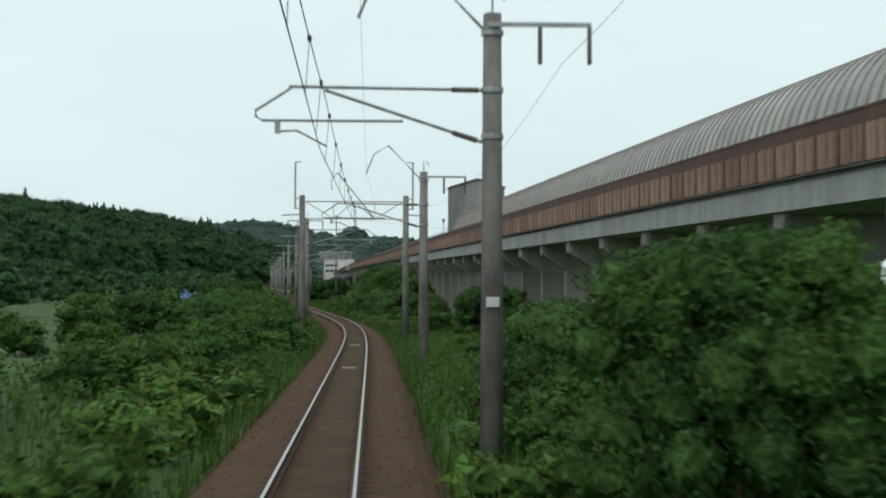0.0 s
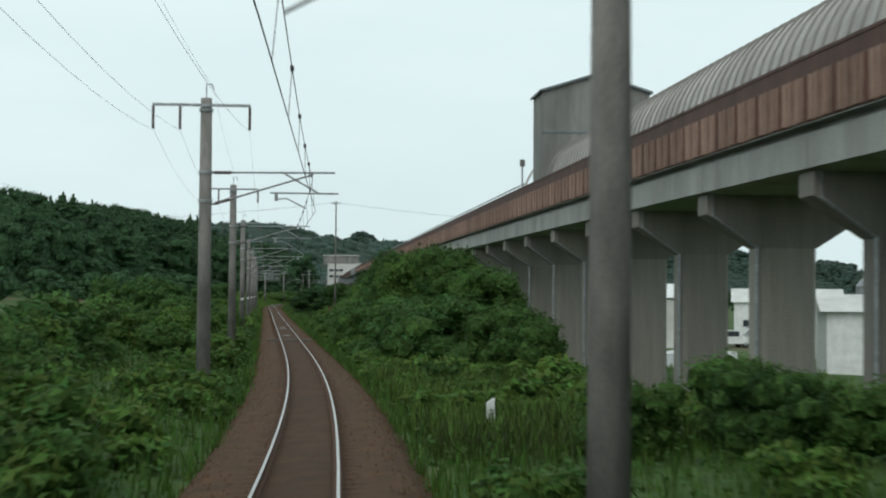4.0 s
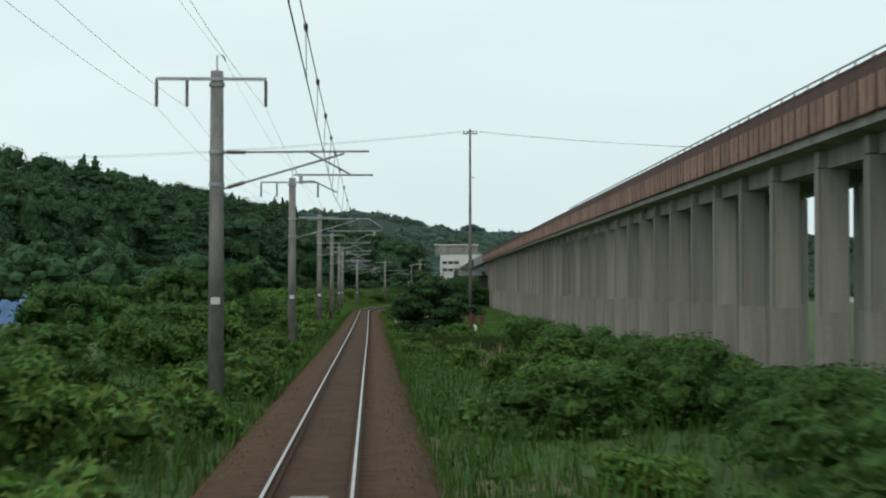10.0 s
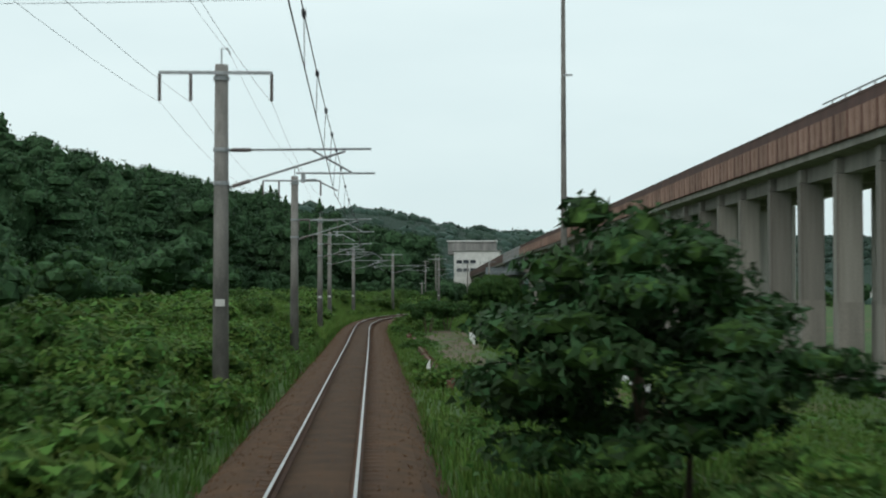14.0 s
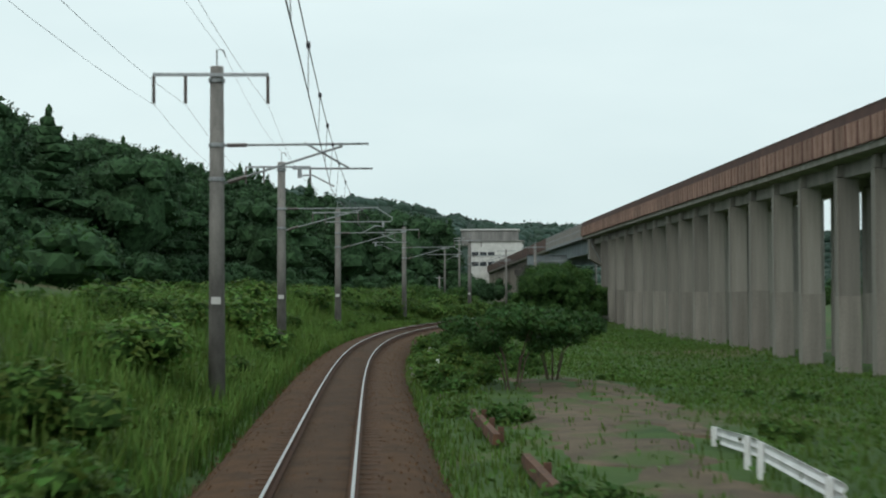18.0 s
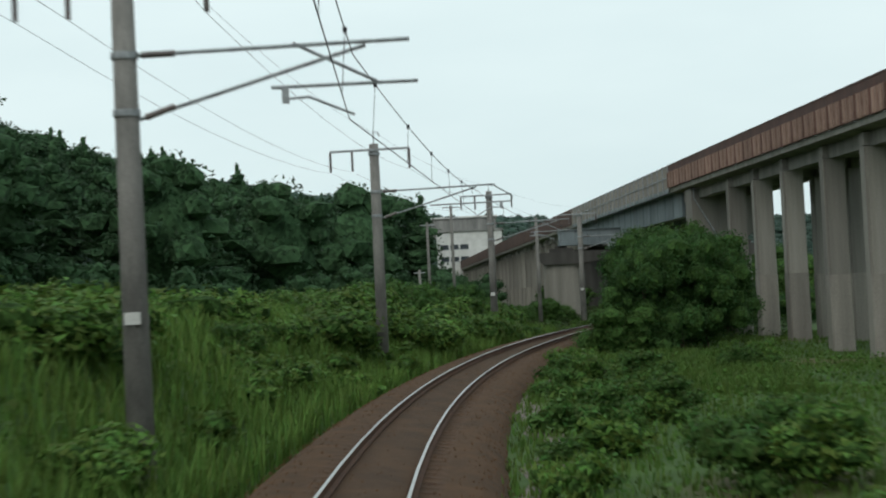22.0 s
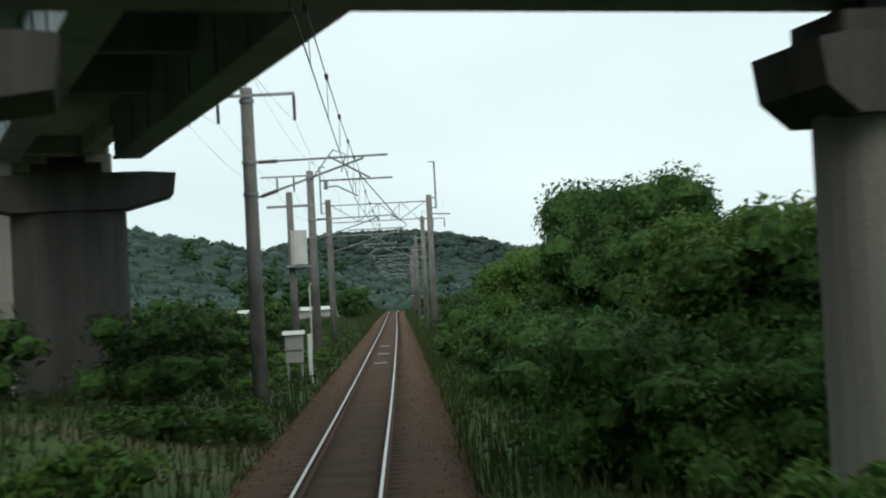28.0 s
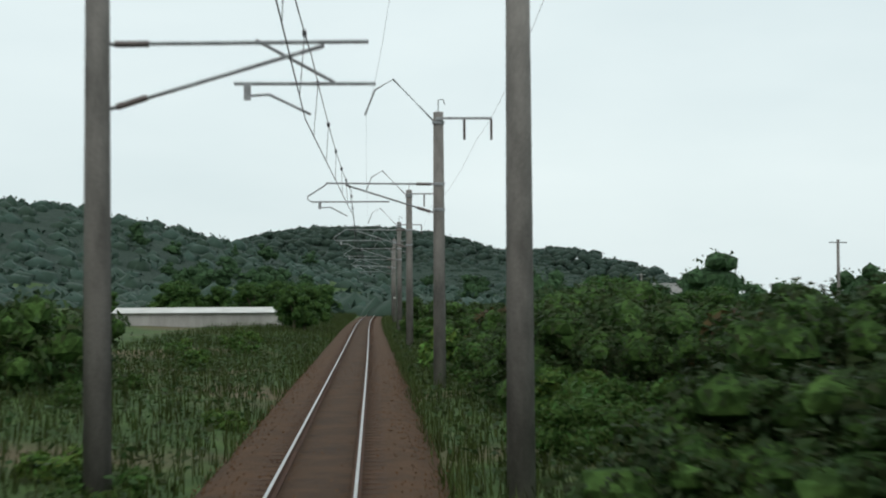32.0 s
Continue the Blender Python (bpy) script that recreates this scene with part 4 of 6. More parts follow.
def leaf_cards(blobs, n, size, up=0.35, droop=0.0, inner=0.72):
    """Small pointed leaves, folded along the middle, spread over the blobs' skins."""
    C = np.array([b[0] for b in blobs], float)
    R = np.array([b[1] for b in blobs], float)
    w = (R[:, 0] * R[:, 2] + R[:, 0] * R[:, 1]) ** 0.85
    k = rng.choice(len(blobs), n, p=w / w.sum())
    d = rng.normal(size=(n, 3))
    d[:, 2] += 0.25
    d /= np.linalg.norm(d, axis=1)[:, None]
    P = C[k] + d * R[k] * rng.uniform(inner, 1.06, n)[:, None]
    nrm = d * 0.8 + rng.normal(size=(n, 3)) * 0.55 + np.array([0, 0, up])
    nrm /= np.linalg.norm(nrm, axis=1)[:, None]
    a = np.cross(nrm, rng.normal(size=(n, 3)))
    a[:, 2] -= droop
    a /= np.linalg.norm(a, axis=1)[:, None]
    b = np.cross(nrm, a)
    L = size * rng.uniform(0.6, 1.3, n)[:, None]
    W = L * 0.34
    V = np.stack([P - a * L * 0.45 + b * W, P - a * L * 0.45 - b * W, P + a * L * 0.75], 1).reshape(-1, 3)
    F = np.arange(n * 3).reshape(-1, 3)
    me = bpy.data.meshes.new("leaves")
    me.from_pydata(V.tolist(), [], F.tolist())
    return me


def clump(h, w, n, low=0.0, squash=0.85):
    """A ragged heap of blobs within a height and a half width."""
    out = []
    for i in range(n):
        a, q = rng.uniform(0, 2 * math.pi), math.sqrt(rng.uniform(0, 1))
        z = low + (h - low) * rng.uniform(0.12, 0.80)
        reach = w * math.sqrt(max(0.08, 1 - ((z - low) / (h - low) * 0.95) ** 2))
        r = w * rng.uniform(0.26, 0.46)
        out.append(((math.cos(a) * q * reach, math.sin(a) * q * reach, z), (r, r, r * squash)))
    for i in range(n // 2):
        # sprays that break the outline
        a, z = rng.uniform(0, 2 * math.pi), low + (h - low) * rng.uniform(0.3, 0.72)
        reach = w * math.sqrt(max(0.05, 1.12 - ((z - low) / (h - low)) ** 2)) * rng.uniform(0.5, 0.82)
        r = w * rng.uniform(0.12, 0.24)
        out.append(((math.cos(a) * reach, math.sin(a) * reach, z), (r, r, r * 1.1)))
    return out


FINE = 1.0


def plant(name, label, category, h, w, nb, nl, size, leaf, low=0.0, stems=3, trunk=0.05, shrink=0.68, up=0.35, droop=0.0):
    t = thing(name, label, category)
    bl = clump(h, w, nb, low)
    if low == 0.0:
        bl.append(((0, 0, h * 0.3), (w * 0.75, w * 0.75, h * 0.32)))
    me = leaf_cards(bl, int(nl * FINE), size / math.sqrt(FINE), up, droop)
    me.materials.append(leaf)
    crown = part("crown", me, t)
    part("inner_foliage", blobs_core(bl, shrink, ICO2 if h > 4 or (FINE == 1.0 and h > 2) else ICO1).data("inner", M_CORE), crown, "inner foliage with painted-in shade")
    for i in range(stems):
        a = rng.uniform(0, 2 * math.pi)
        e = w * (0.45 if stems > 1 else 0.1)
        top = (math.cos(a) * e, math.sin(a) * e, max(low, h * 0.55) + 0.1 * h)
        mid = (top[0] * 0.35 + rng.normal() * 0.04, top[1] * 0.35 + rng.normal() * 0.04, top[2] * 0.5)
        part("stem" if h < 3.4 else "trunk", Mesh().tube([(math.cos(a) * 0.06, math.sin(a) * 0.06, -0.35), mid, top], trunk, 6, r1=trunk * 0.4).data("stem", M_BARK), t)
    return t


PROTO = {}
for away, FINE in (("", 1.0), ("_away", 0.25)):
    PROTO["shrub" + away] = [plant("shrub", "dense green roadside shrub with pointed leaves", "shrub", 1.8, 1.05, 13, 1800, 0.125, (M_LEAF, M_LEAFY, M_LEAF)[i], stems=0) for i in range(3)]
    PROTO["bush" + away] = [plant("bush", "broad leafy green bush beside the railway", "bush", 2.6, 1.6, 20, 4200, 0.108, (M_LEAF, M_LEAFD, M_LEAF)[i], stems=2, trunk=0.04) for i in range(3)]
    PROTO["tree" + away] = [plant("small_tree", "leafy green tree with a ragged crown", "tree", 5.0, 1.9, 30, 9000, 0.12, (M_LEAF, M_LEAFD, M_LEAFY)[i], low=0.6, stems=2, trunk=0.1, droop=0.3) for i in range(3)]
    PROTO["dark" + away] = [plant("dark_tree", "dense dark green broadleaf tree", "tree", 5.6, 2.25, 34, 11000, 0.118, M_LEAFD, low=0.3, stems=2, trunk=0.12) for i in range(2)]
    PROTO["weed" + away] = [plant("weed_clump", "low clump of green weeds and vines", "weeds", 0.8, 0.9, 8, 900, 0.14, (M_LEAFY, M_LEAF, M_LEAFY)[i], stems=0) for i in range(3)]
    PROTO["dry" + away] = [plant("russet_shrub", "scrubby shrub turning russet brown", "shrub", 1.8, 1.05, 12, 2000, 0.12, M_RUSSET, stems=0)]
    PROTO["scrub" + away] = [plant("scrub_bush", "dull olive green bush in dense scrub", "bush", 2.6, 1.6, 20, 4200, 0.108, M_SCRUB, stems=2, trunk=0.04) for i in range(3)]
    PROTO["vine" + away] = [plant("vine_mound", "mound of broad-leaved green vines on the bank", "vines", 1.0, 1.5, 14, 2300, 0.15, M_LEAFY, stems=0, up=0.8) for i in range(2)]
BASE_W = {"scrub": 1.95, "dry": 1.3, "shrub": 1.3, "bush": 1.95, "tree": 2.2, "dark": 2.5, "weed": 1.1, "vine": 1.8}
BASE_H = {"scrub": 2.6, "dry": 1.8, "shrub": 1.8, "bush": 2.6, "tree": 5.0, "dark": 5.0, "weed": 0.8, "vine": 1.0}
used = {k: set() for k in PROTO}


def put_plant(kind, x, y, h, spread=1.0, away=False):
    base, kind = kind, kind + ("_away" if away else "")
    i = int(rng.integers(len(PROTO[kind])))
    k = h / BASE_H[base]
    m = Matrix.Translation((x, y, ground_z(x, y) - 0.05)) @ Matrix.Rotation(rng.uniform(0, 6.28), 4, "Z") @ Matrix.Diagonal((k * spread * rng.uniform(0.9, 1.15), k * spread * rng.uniform(0.9, 1.15), k, 1))
    if i not in used[kind]:
        used[kind].add(i)
        PROTO[kind][i].matrix_basis = m
        return PROTO[kind][i]
    c = PROTO[kind][i].scale
    return copy_thing(PROTO[kind][i], m @ Matrix.Diagonal((1 / c[0], 1 / c[1], 1 / c[2], 1)))


# stretches beside the line: kind, s from, s to, lat from, lat to, heights, how many, spread
ZONES = [
    ("bush", 34, 50, 6.8, 13, 2.5, 3.4, 11, 1.05), ("tree", 25, 29.5, 4.8, 6.4, 4.3, 4.8, 5, 0.85), ("bush", 26, 34, 6.0, 11, 3.4, 4.0, 7, 1.0), ("bush", 37, 44, 5.4, 7.4, 2.4, 3.0, 5, 1.0), ("bush", 50, 58, 5.6, 8.5, 2.6, 3.4, 6, 1.0), ("shrub", 26, 52, 4.2, 8, 1.3, 2.3, 18, 1.1),
    ("weed", 24, 130, 2.6, 9, 0.6, 1.1, 33, 1.2), ("shrub", 56, 100, 4.8, 10, 0.7, 1.3, 18, 1.1), ("bush", 84, 98, 6.8, 9.5, 1.3, 1.8, 3, 1.0),
    ("dark", 100, 108, 7.0, 9.5, 3.2, 4.0, 4, 1.1), ("bush", 108, 122, 6, 9.5, 1.4, 2.2, 4, 1.0), ("bush", 108, 126, 9.5, 12.5, 1.6, 2.3, 5, 1.1), ("bush", 152, 180, 4.2, 7.5, 2.2, 3.6, 15, 1.05),
    ("tree", 159, 161, 6.2, 6.5, 6.0, 6.2, 1, 0.78), ("tree", 154, 161, 5.7, 7.5, 4.9, 5.4, 4, 0.95), ("tree", 179, 187, 5.5, 7, 5.9, 6.4, 4, 0.8), ("tree", 188, 204, 5.8, 9, 4.3, 5.2, 9, 1.0), ("bush", 178, 220, 4.2, 7.5, 2.4, 3.8, 21, 1.1), ("bush", 221, 240, 4.4, 8, 1.8, 2.7, 9, 1.1), ("tree", 200, 221, 6.0, 9.5, 4.2, 5.2, 14, 1.0), ("tree", 219, 221, 6.8, 7.2, 5.6, 5.8, 1, 0.85), ("bush", 149, 158, 4.6, 8.5, 3.0, 3.9, 7, 1.05),
    ("weed", 130, 236, 2.4, 4.5, 0.5, 1.0, 28, 1.2), ("weed", 124, 150, 3.6, 8.5, 0.6, 1.2, 12, 1.3), ("shrub", 136, 152, 4.4, 8.5, 0.9, 1.5, 6, 1.2), ("bush", 238, 262, 5, 10, 1.7, 2.7, 10, 1.1), ("shrub", 246, 285, 4.5, 13, 1.1, 2.0, 26, 1.25),
    ("bush", 266, 282, 6.5, 11, 1.6, 2.4, 6, 1.1), ("weed", 238, 330, 2.4, 7, 0.4, 0.9, 25, 1.2), 
    ("shrub", 308, 318, 3.6, 6.5, 1.0, 1.6, 6, 1.2), ("shrub", 291, 303, 5.4, 8.0, 0.8, 1.2, 5, 1.4), ("weed", 330, 470, 2.4, 4.2, 0.4, 0.9, 28, 1.1), ("weed", 335, 440, 9, 16, 0.3, 0.6, 14, 1.3),
    ("shrub", 438, 472, 3.4, 6.5, 0.9, 1.7, 14, 1.15), ("shrub", 474, 520, 3.2, 6.5, 0.7, 1.5, 15, 1.15), ("shrub", 506, 521, 8.0, 10, 0.8, 1.4, 4, 1.05), ("weed", 470, 540, 2.4, 4, 0.4, 0.9, 14, 1.1),
    ("dark", 525, 531, 5.4, 8.2, 4.6, 5.3, 5, 0.8), ("dark", 532, 539, 5.4, 8.2, 4.4, 5.6, 3, 0.95), ("tree", 534, 540, 5.6, 8.4, 5.8, 6.8, 5, 0.88), ("tree", 542, 556, 5.6, 9.4, 3.4, 4.2, 9, 1.1), ("bush", 522, 562, 3.6, 6.2, 1.6, 2.9, 14, 1.0),
    ("shrub", 566, 584, 9, 13, 0.9, 1.5, 6, 1.1), ("bush", 594, 607, 4.6, 9, 2.4, 3.4, 10, 1.0), ("shrub", 580, 598, 4.8, 7, 0.9, 1.6, 8, 1.1), ("tree", 591, 603, 8.6, 14, 4.4, 5.6, 8, 1.0), ("bush", 574, 600, 7.5, 14, 1.8, 2.8, 10, 1.1), ("weed", 560, 604, 2.6, 8, 0.3, 0.6, 10, 1.2), ("tree", 610, 627, 8.2, 13, 3.8, 4.8, 12, 1.0),
    ("dark", 604, 624, 7.8, 11, 3.6, 4.6, 6, 1.0), ("bush", 596, 655, 4.0, 6.2, 1.6, 3.0, 22, 1.0), ("dark", 620.5, 622, 6.7, 6.9, 5.9, 6.0, 1, 0.9), ("dark", 619, 625, 8.0, 9.8, 5.9, 6.2, 3, 0.9), ("tree", 637.5, 638.5, 10.5, 10.7, 6.6, 6.8, 1, 0.64), ("tree", 598, 608, 6.6, 9.5, 4.7, 5.2, 5, 1.0), ("tree", 663, 665, 7.3, 7.6, 5.2, 5.4, 1, 0.9), ("tree", 644, 646, 6.0, 6.3, 5.2, 5.4, 1, 0.9), ("tree", 645, 647, 8.2, 9.4, 4.8, 5.0, 2, 0.85), ("scrub", 634, 700, 6, 20, 2.9, 3.7, 30, 1.15), ("scrub", 646, 668, 10, 18, 3.9, 4.5, 14, 1.0), ("dry", 676, 730, 7, 17, 2.2, 3.2, 12, 1.3),
    ("scrub", 650, 770, 4.6, 14, 1.6, 2.9, 53, 1.15),
    ("shrub", 650, 780, 3.4, 7, 1.0, 1.9, 31, 1.1), ("scrub", 770, 880, 5, 20, 1.8, 2.9, 29, 1.2), ("dark", 740, 880, 18, 45, 3.0, 5.0, 26, 1.2),
    ("shrub", 24, 130, -8.5, -4.0, 1.4, 2.3, 40, 1.1), ("weed", 20, 140, -4.4, -2.5, 0.5, 1.2, 26, 1.2),
    ("bush", 60, 140, -14, -7, 2.0, 2.9, 15, 1.1), ("shrub", 130, 335, -9, -4.2, 1.3, 2.4, 61, 1.15), ("weed", 140, 335, -4.6, -2.5, 0.5, 1.2, 38, 1.2),
    ("bush", 140, 330, -15, -7.5, 2.0, 3.2, 29, 1.15), ("dark", 292, 312, -9.5, -7.0, 3.2, 4.0, 4, 0.9), ("dark", 205, 240, -13, -9, 3.2, 4.0, 4, 0.9),
    ("vine", 330, 545, -14, -4.0, 0.6, 1.2, 120, 1.2), ("weed", 330, 560, -4.2, -2.5, 0.4, 1.0, 33, 1.2), ("shrub", 380, 520, -9, -4.5, 0.9, 1.6, 18, 1.1),
    ("bush", 530, 556, -10, -5.5, 1.8, 2.8, 6, 1.0), ("shrub", 515, 552, -7.5, -4.2, 1.0, 1.8, 14, 1.2), ("vine", 505, 560, -9, -4.0, 0.8, 1.3, 24, 1.2), ("bush", 552, 592, -8, -4.6, 1.0, 1.9, 14, 1.0),
    ("scrub", 600, 660, -12, -5.0, 1.7, 2.9, 22, 1.1), ("weed", 560, 690, -4.8, -2.5, 0.4, 0.9, 25, 1.2), ("dark", 655, 700, -22, -14, 3.0, 4.6, 8, 1.0), ("scrub", 690, 704, -14, -8.5, 2.2, 3.0, 6, 1.0),
    ("shrub", 664, 760, -10, -5, 0.6, 1.0, 14, 1.1), ("dark", 778, 790, -6, -4.6, 3.2, 4.0, 3, 0.9), ("dark", 836, 890, -30, -6, 3.0, 4.5, 18, 1.2),
]
KEEP_CLEAR = [(588.5, 1.5, 3.2), (588.1, -12.7, 3.4), (583.0, -0.5, 4.0), (577.0, -2.5, 4.0)]
for kind, s0, s1, l0, l1, h0, h1, n, sp in ZONES:
    rng = np.random.default_rng(int(s0 * 10 + s1 * 7 + abs(l0) * 31 + n))
    for i in range(n):
        h = rng.uniform(h0, h1)
        for _ in range(6):
            lat = rng.uniform(l0, l1)
            room = 1.95 + 0.92 * BASE_W[kind] * h / BASE_H[kind] * sp
            lat = math.copysign(max(abs(lat), room), lat)
            q = tp(rng.uniform(s0, s1), lat)
            if all(math.hypot(q.x - cx, q.y - cy) > cr for cy, cx, cr in KEEP_CLEAR):
                break
        put_plant(kind, q.x, q.y, h, sp, lat > 12.0 or lat < -8.5 or q.y > 700)

for kind in PROTO:
    for i, ob in enumerate(PROTO[kind]):
        if i not in used[kind]:
            ob.matrix_basis = Matrix.Translation((30 + 2 * i, 900 + rng.uniform(0, 40), ground_z(30 + 2 * i, 920) - 0.3))

# black pine and the broad-leaved tree beside the path
pine = thing("black_pine", "small dark green pine with layered boughs", "tree")
bl = []
for z, r, n in ((1.2, 1.6, 7), (1.9, 1.9, 9), (2.6, 1.8, 9), (3.2, 1.3, 7), (3.7, 0.8, 4)):
    for i in range(n):
        a = 2 * math.pi * i / n + rng.uniform(-0.3, 0.3)
        bl.append(((math.cos(a) * r * 0.7, math.sin(a) * r * 0.7, z + rng.uniform(-0.35, 0.35)), (r * 0.4, r * 0.4, rng.uniform(0.24, 0.4))))
bl.append(((1.9, -0.4, 2.05), (0.75, 0.5, 0.2)))
bl.append(((2.5, -0.3, 1.75), (0.45, 0.35, 0.16)))
me = leaf_cards(bl, 8500, 0.14, 0.4)
me.materials.append(M_PINE)
pc = part("crown", me, pine)
part("inner_foliage", blobs_core(bl, 0.75, ICO1).data("inner", M_CORE), pc, "inner foliage with painted-in shade")
part("trunk", Mesh().tube([(0, 0, -0.4), (0.1, 0.05, 1.2), (-0.05, 0.0, 2.5), (0.05, 0, 3.9)], 0.12, 8, r1=0.03).data("trunk", M_BARK), pine)
part("limb", Mesh().tube([(0.05, 0, 1.3), (1.0, -0.2, 1.7), (2.3, -0.35, 1.9)], 0.05, 6, r1=0.02).data("limb", M_BARK), pine)
part("limb", Mesh().tube([(0.6, 0.2, -0.4), (0.65, 0.2, 0.9), (0.9, 0.1, 1.7)], 0.05, 6, r1=0.03).data("limb", M_BARK), pine)
q = tp(319, 4.45)
pine.matrix_basis = Matrix.Translation((q.x, q.y, ground_z(q.x, q.y))) @ Matrix.Rotation(heading(319), 4, "Z") @ Matrix.Diagonal((1.25, 1.2, 1.1, 1))


def spreading_tree(s, lat, k, turn):
    t = thing("spreading_tree", "low tree with large drooping green leaves and thin stems", "tree")
    bl = []
    for i in range(16):
        a, r = rng.uniform(0, 6.28), math.sqrt(rng.uniform(0, 1)) * 1.75
        bl.append(((math.cos(a) * r, math.sin(a) * r, 2.25 - 0.18 * r + rng.uniform(-0.25, 0.25)), (0.55, 0.55, 0.27)))
    for i in range(7):
        a = rng.uniform(0, 6.28)
        bl.append(((math.cos(a) * 0.9, math.sin(a) * 0.9, 1.5 + rng.uniform(-0.3, 0.2)), (0.45, 0.45, 0.25)))
    me = leaf_cards(bl, 5200, 0.145, 0.7, droop=0.5)
    me.materials.append(M_LEAFD)
    c = part("crown", me, t)
    part("inner_foliage", blobs_core(bl, 0.68, ICO1).data("inner", M_CORE), c, "inner foliage with painted-in shade")
    for i in range(6):
        a = 2 * math.pi * i / 6 + rng.uniform(-0.3, 0.3)
        part("stem", Mesh().tube([(math.cos(a) * 0.12, math.sin(a) * 0.12, -0.3), (math.cos(a) * 0.4, math.sin(a) * 0.4, 0.9), (math.cos(a) * 1.1, math.sin(a) * 1.1, 2.0)], 0.035, 6, r1=0.015).data("stem", M_BARK), t)
    q = tp(s, lat)
    t.matrix_basis = Matrix.Translation((q.x, q.y, ground_z(q.x, q.y))) @ Matrix.Rotation(radians(turn), 4, "Z") @ Matrix.Diagonal((k, k, k, 1))


spreading_tree(427.5, 5.2, 1.06, 0)
spreading_tree(432.0, 6.9, 0.96, 80)


# grass and ground leaves
def blades(n, s0, s1, l0, l1, h0, h1, wid, mat, name, label, thin=1.0, clear=()):
    s, lat = rng.uniform(s0, s1, n), l0 + (l1 - l0) * rng.uniform(0, 1, n) ** thin
    x, y, th = (np.interp(s, AS, a) for a in (AX, AY, _th))
    x, y = x + np.cos(th) * lat, y + np.sin(th) * lat
    keep = np.ones(n, bool)
    for cs0, cs1, cl0, cl1 in clear:
        keep &= ~((s > cs0) & (s < cs1) & (lat > cl0) & (lat < cl1) & (rng.uniform(0, 1, n) < 0.84))
    x, y = x[keep], y[keep]
    n = len(x)
    z = ground_height(x, y) - 0.03
    k = 3
    P = np.repeat(np.stack([x, y, z], 1), k, 0)
    P[:, :2] += rng.normal(size=(n * k, 2)) * 0.07
    a = rng.uniform(0, 2 * math.pi, n * k)
    h = rng.uniform(h0, h1, n * k)
    d = np.stack([np.cos(a), np.sin(a), np.zeros(n * k)], 1)
    lean = rng.uniform(0.1, 0.55, n * k)[:, None] * h[:, None]
    side = np.stack([-np.sin(a), np.cos(a), np.zeros(n * k)], 1) * wid
    upv = np.array([0, 0, 1.0])
    mid = P + d * lean * 0.35 + upv * (h * 0.6)[:, None]
    tip = P + d * lean + upv * h[:, None]
    V = np.stack([P - side, P + side, mid + side * 0.8, tip, mid - side * 0.8], 1).reshape(-1, 3)
    i = np.arange(n * k) * 5
    F = np.concatenate([np.stack([i, i + 1, i + 2], 1), np.stack([i, i + 2, i + 4], 1), np.stack([i + 4, i + 2, i + 3], 1)])
    me = bpy.data.meshes.new(name)
    me.from_pydata(V.tolist(), [], F.tolist())
    me.materials.append(mat)
    return whole(name, me, label, "grass", kind="stuff")


PATH = [(346, 434, 4.2, 7.3), (408, 442, 6.2, 9.4)]
blades(14000, 18, 335, 1.75, 9.0, 0.25, 0.6, 0.016, M_GRASS, "verge_grass", "tall green grass beside the track", 1.4)
blades(46000, 330, 560, 1.9, 23.0, 0.08, 0.28, 0.02, M_MEADOW, "meadow_grass", "short green grass under the viaduct", 1.1, PATH)
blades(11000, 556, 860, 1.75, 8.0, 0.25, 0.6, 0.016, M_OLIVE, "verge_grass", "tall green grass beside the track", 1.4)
blades(17000, 18, 560, -8.0, -1.75, 0.25, 0.65, 0.016, M_GRASS, "bank_grass", "tall green grass on the left bank", 0.7)
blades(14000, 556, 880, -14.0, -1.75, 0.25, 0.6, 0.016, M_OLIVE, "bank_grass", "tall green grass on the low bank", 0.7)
blades(15000, 400, 560, -9.0, -2.3, 0.45, 0.95, 0.018, M_MEADOW, "bank_grass", "light green grass among the vines on the bank", 0.8)
blades(70, 274, 288, 5, 9, 0.7, 1.1, 0.02, M_STRAW, "pampas_grass", "pale feathery pampas grass in tufts", 1.0)
blades(2200, 287, 309, 4.2, 9.0, 0.5, 1.0, 0.017, M_OLIVE, "tall_weeds", "tall olive weeds in a mound beside the track", 1.0)
blades(700, 284, 326, 2.4, 8, 0.3, 0.6, 0.018, M_GRASS, "pampas_grass", "long green pampas leaves", 1.0)
blades(2800, 122, 151, 2.4, 10, 0.4, 0.95, 0.016, M_MEADOW, "verge_grass", "long light green grass before the bushes", 1.0)
blades(2200, 120, 152, 2.4, 10, 0.4, 0.9, 0.016, M_OLIVE, "verge_grass", "long dull olive grass before the bushes", 1.0)
blades(9000, 284, 336, 8.0, 20, 0.08, 0.28, 0.016, M_MEADOW, "meadow_grass", "short green grass on the slope to the viaduct", 1.0)
blades(9000, 50, 250, 9.0, 26, 0.12, 0.4, 0.02, M_MEADOW, "meadow_grass", "short green grass in the field behind the viaduct", 1.0)
blades(5000, 498, 523, 3.0, 10, 0.25, 0.6, 0.017, M_MEADOW, "verge_grass", "light green grass before the dark tree", 1.0)
blades(5000, 288, 336, 2.2, 10, 0.2, 0.5, 0.017, M_MEADOW, "verge_grass", "light green grass beside the track", 1.0)
blades(6000, 54, 102, 3.0, 12, 0.3, 0.75, 0.017, M_MEADOW, "verge_grass", "light green grass below the viaduct", 1.0)


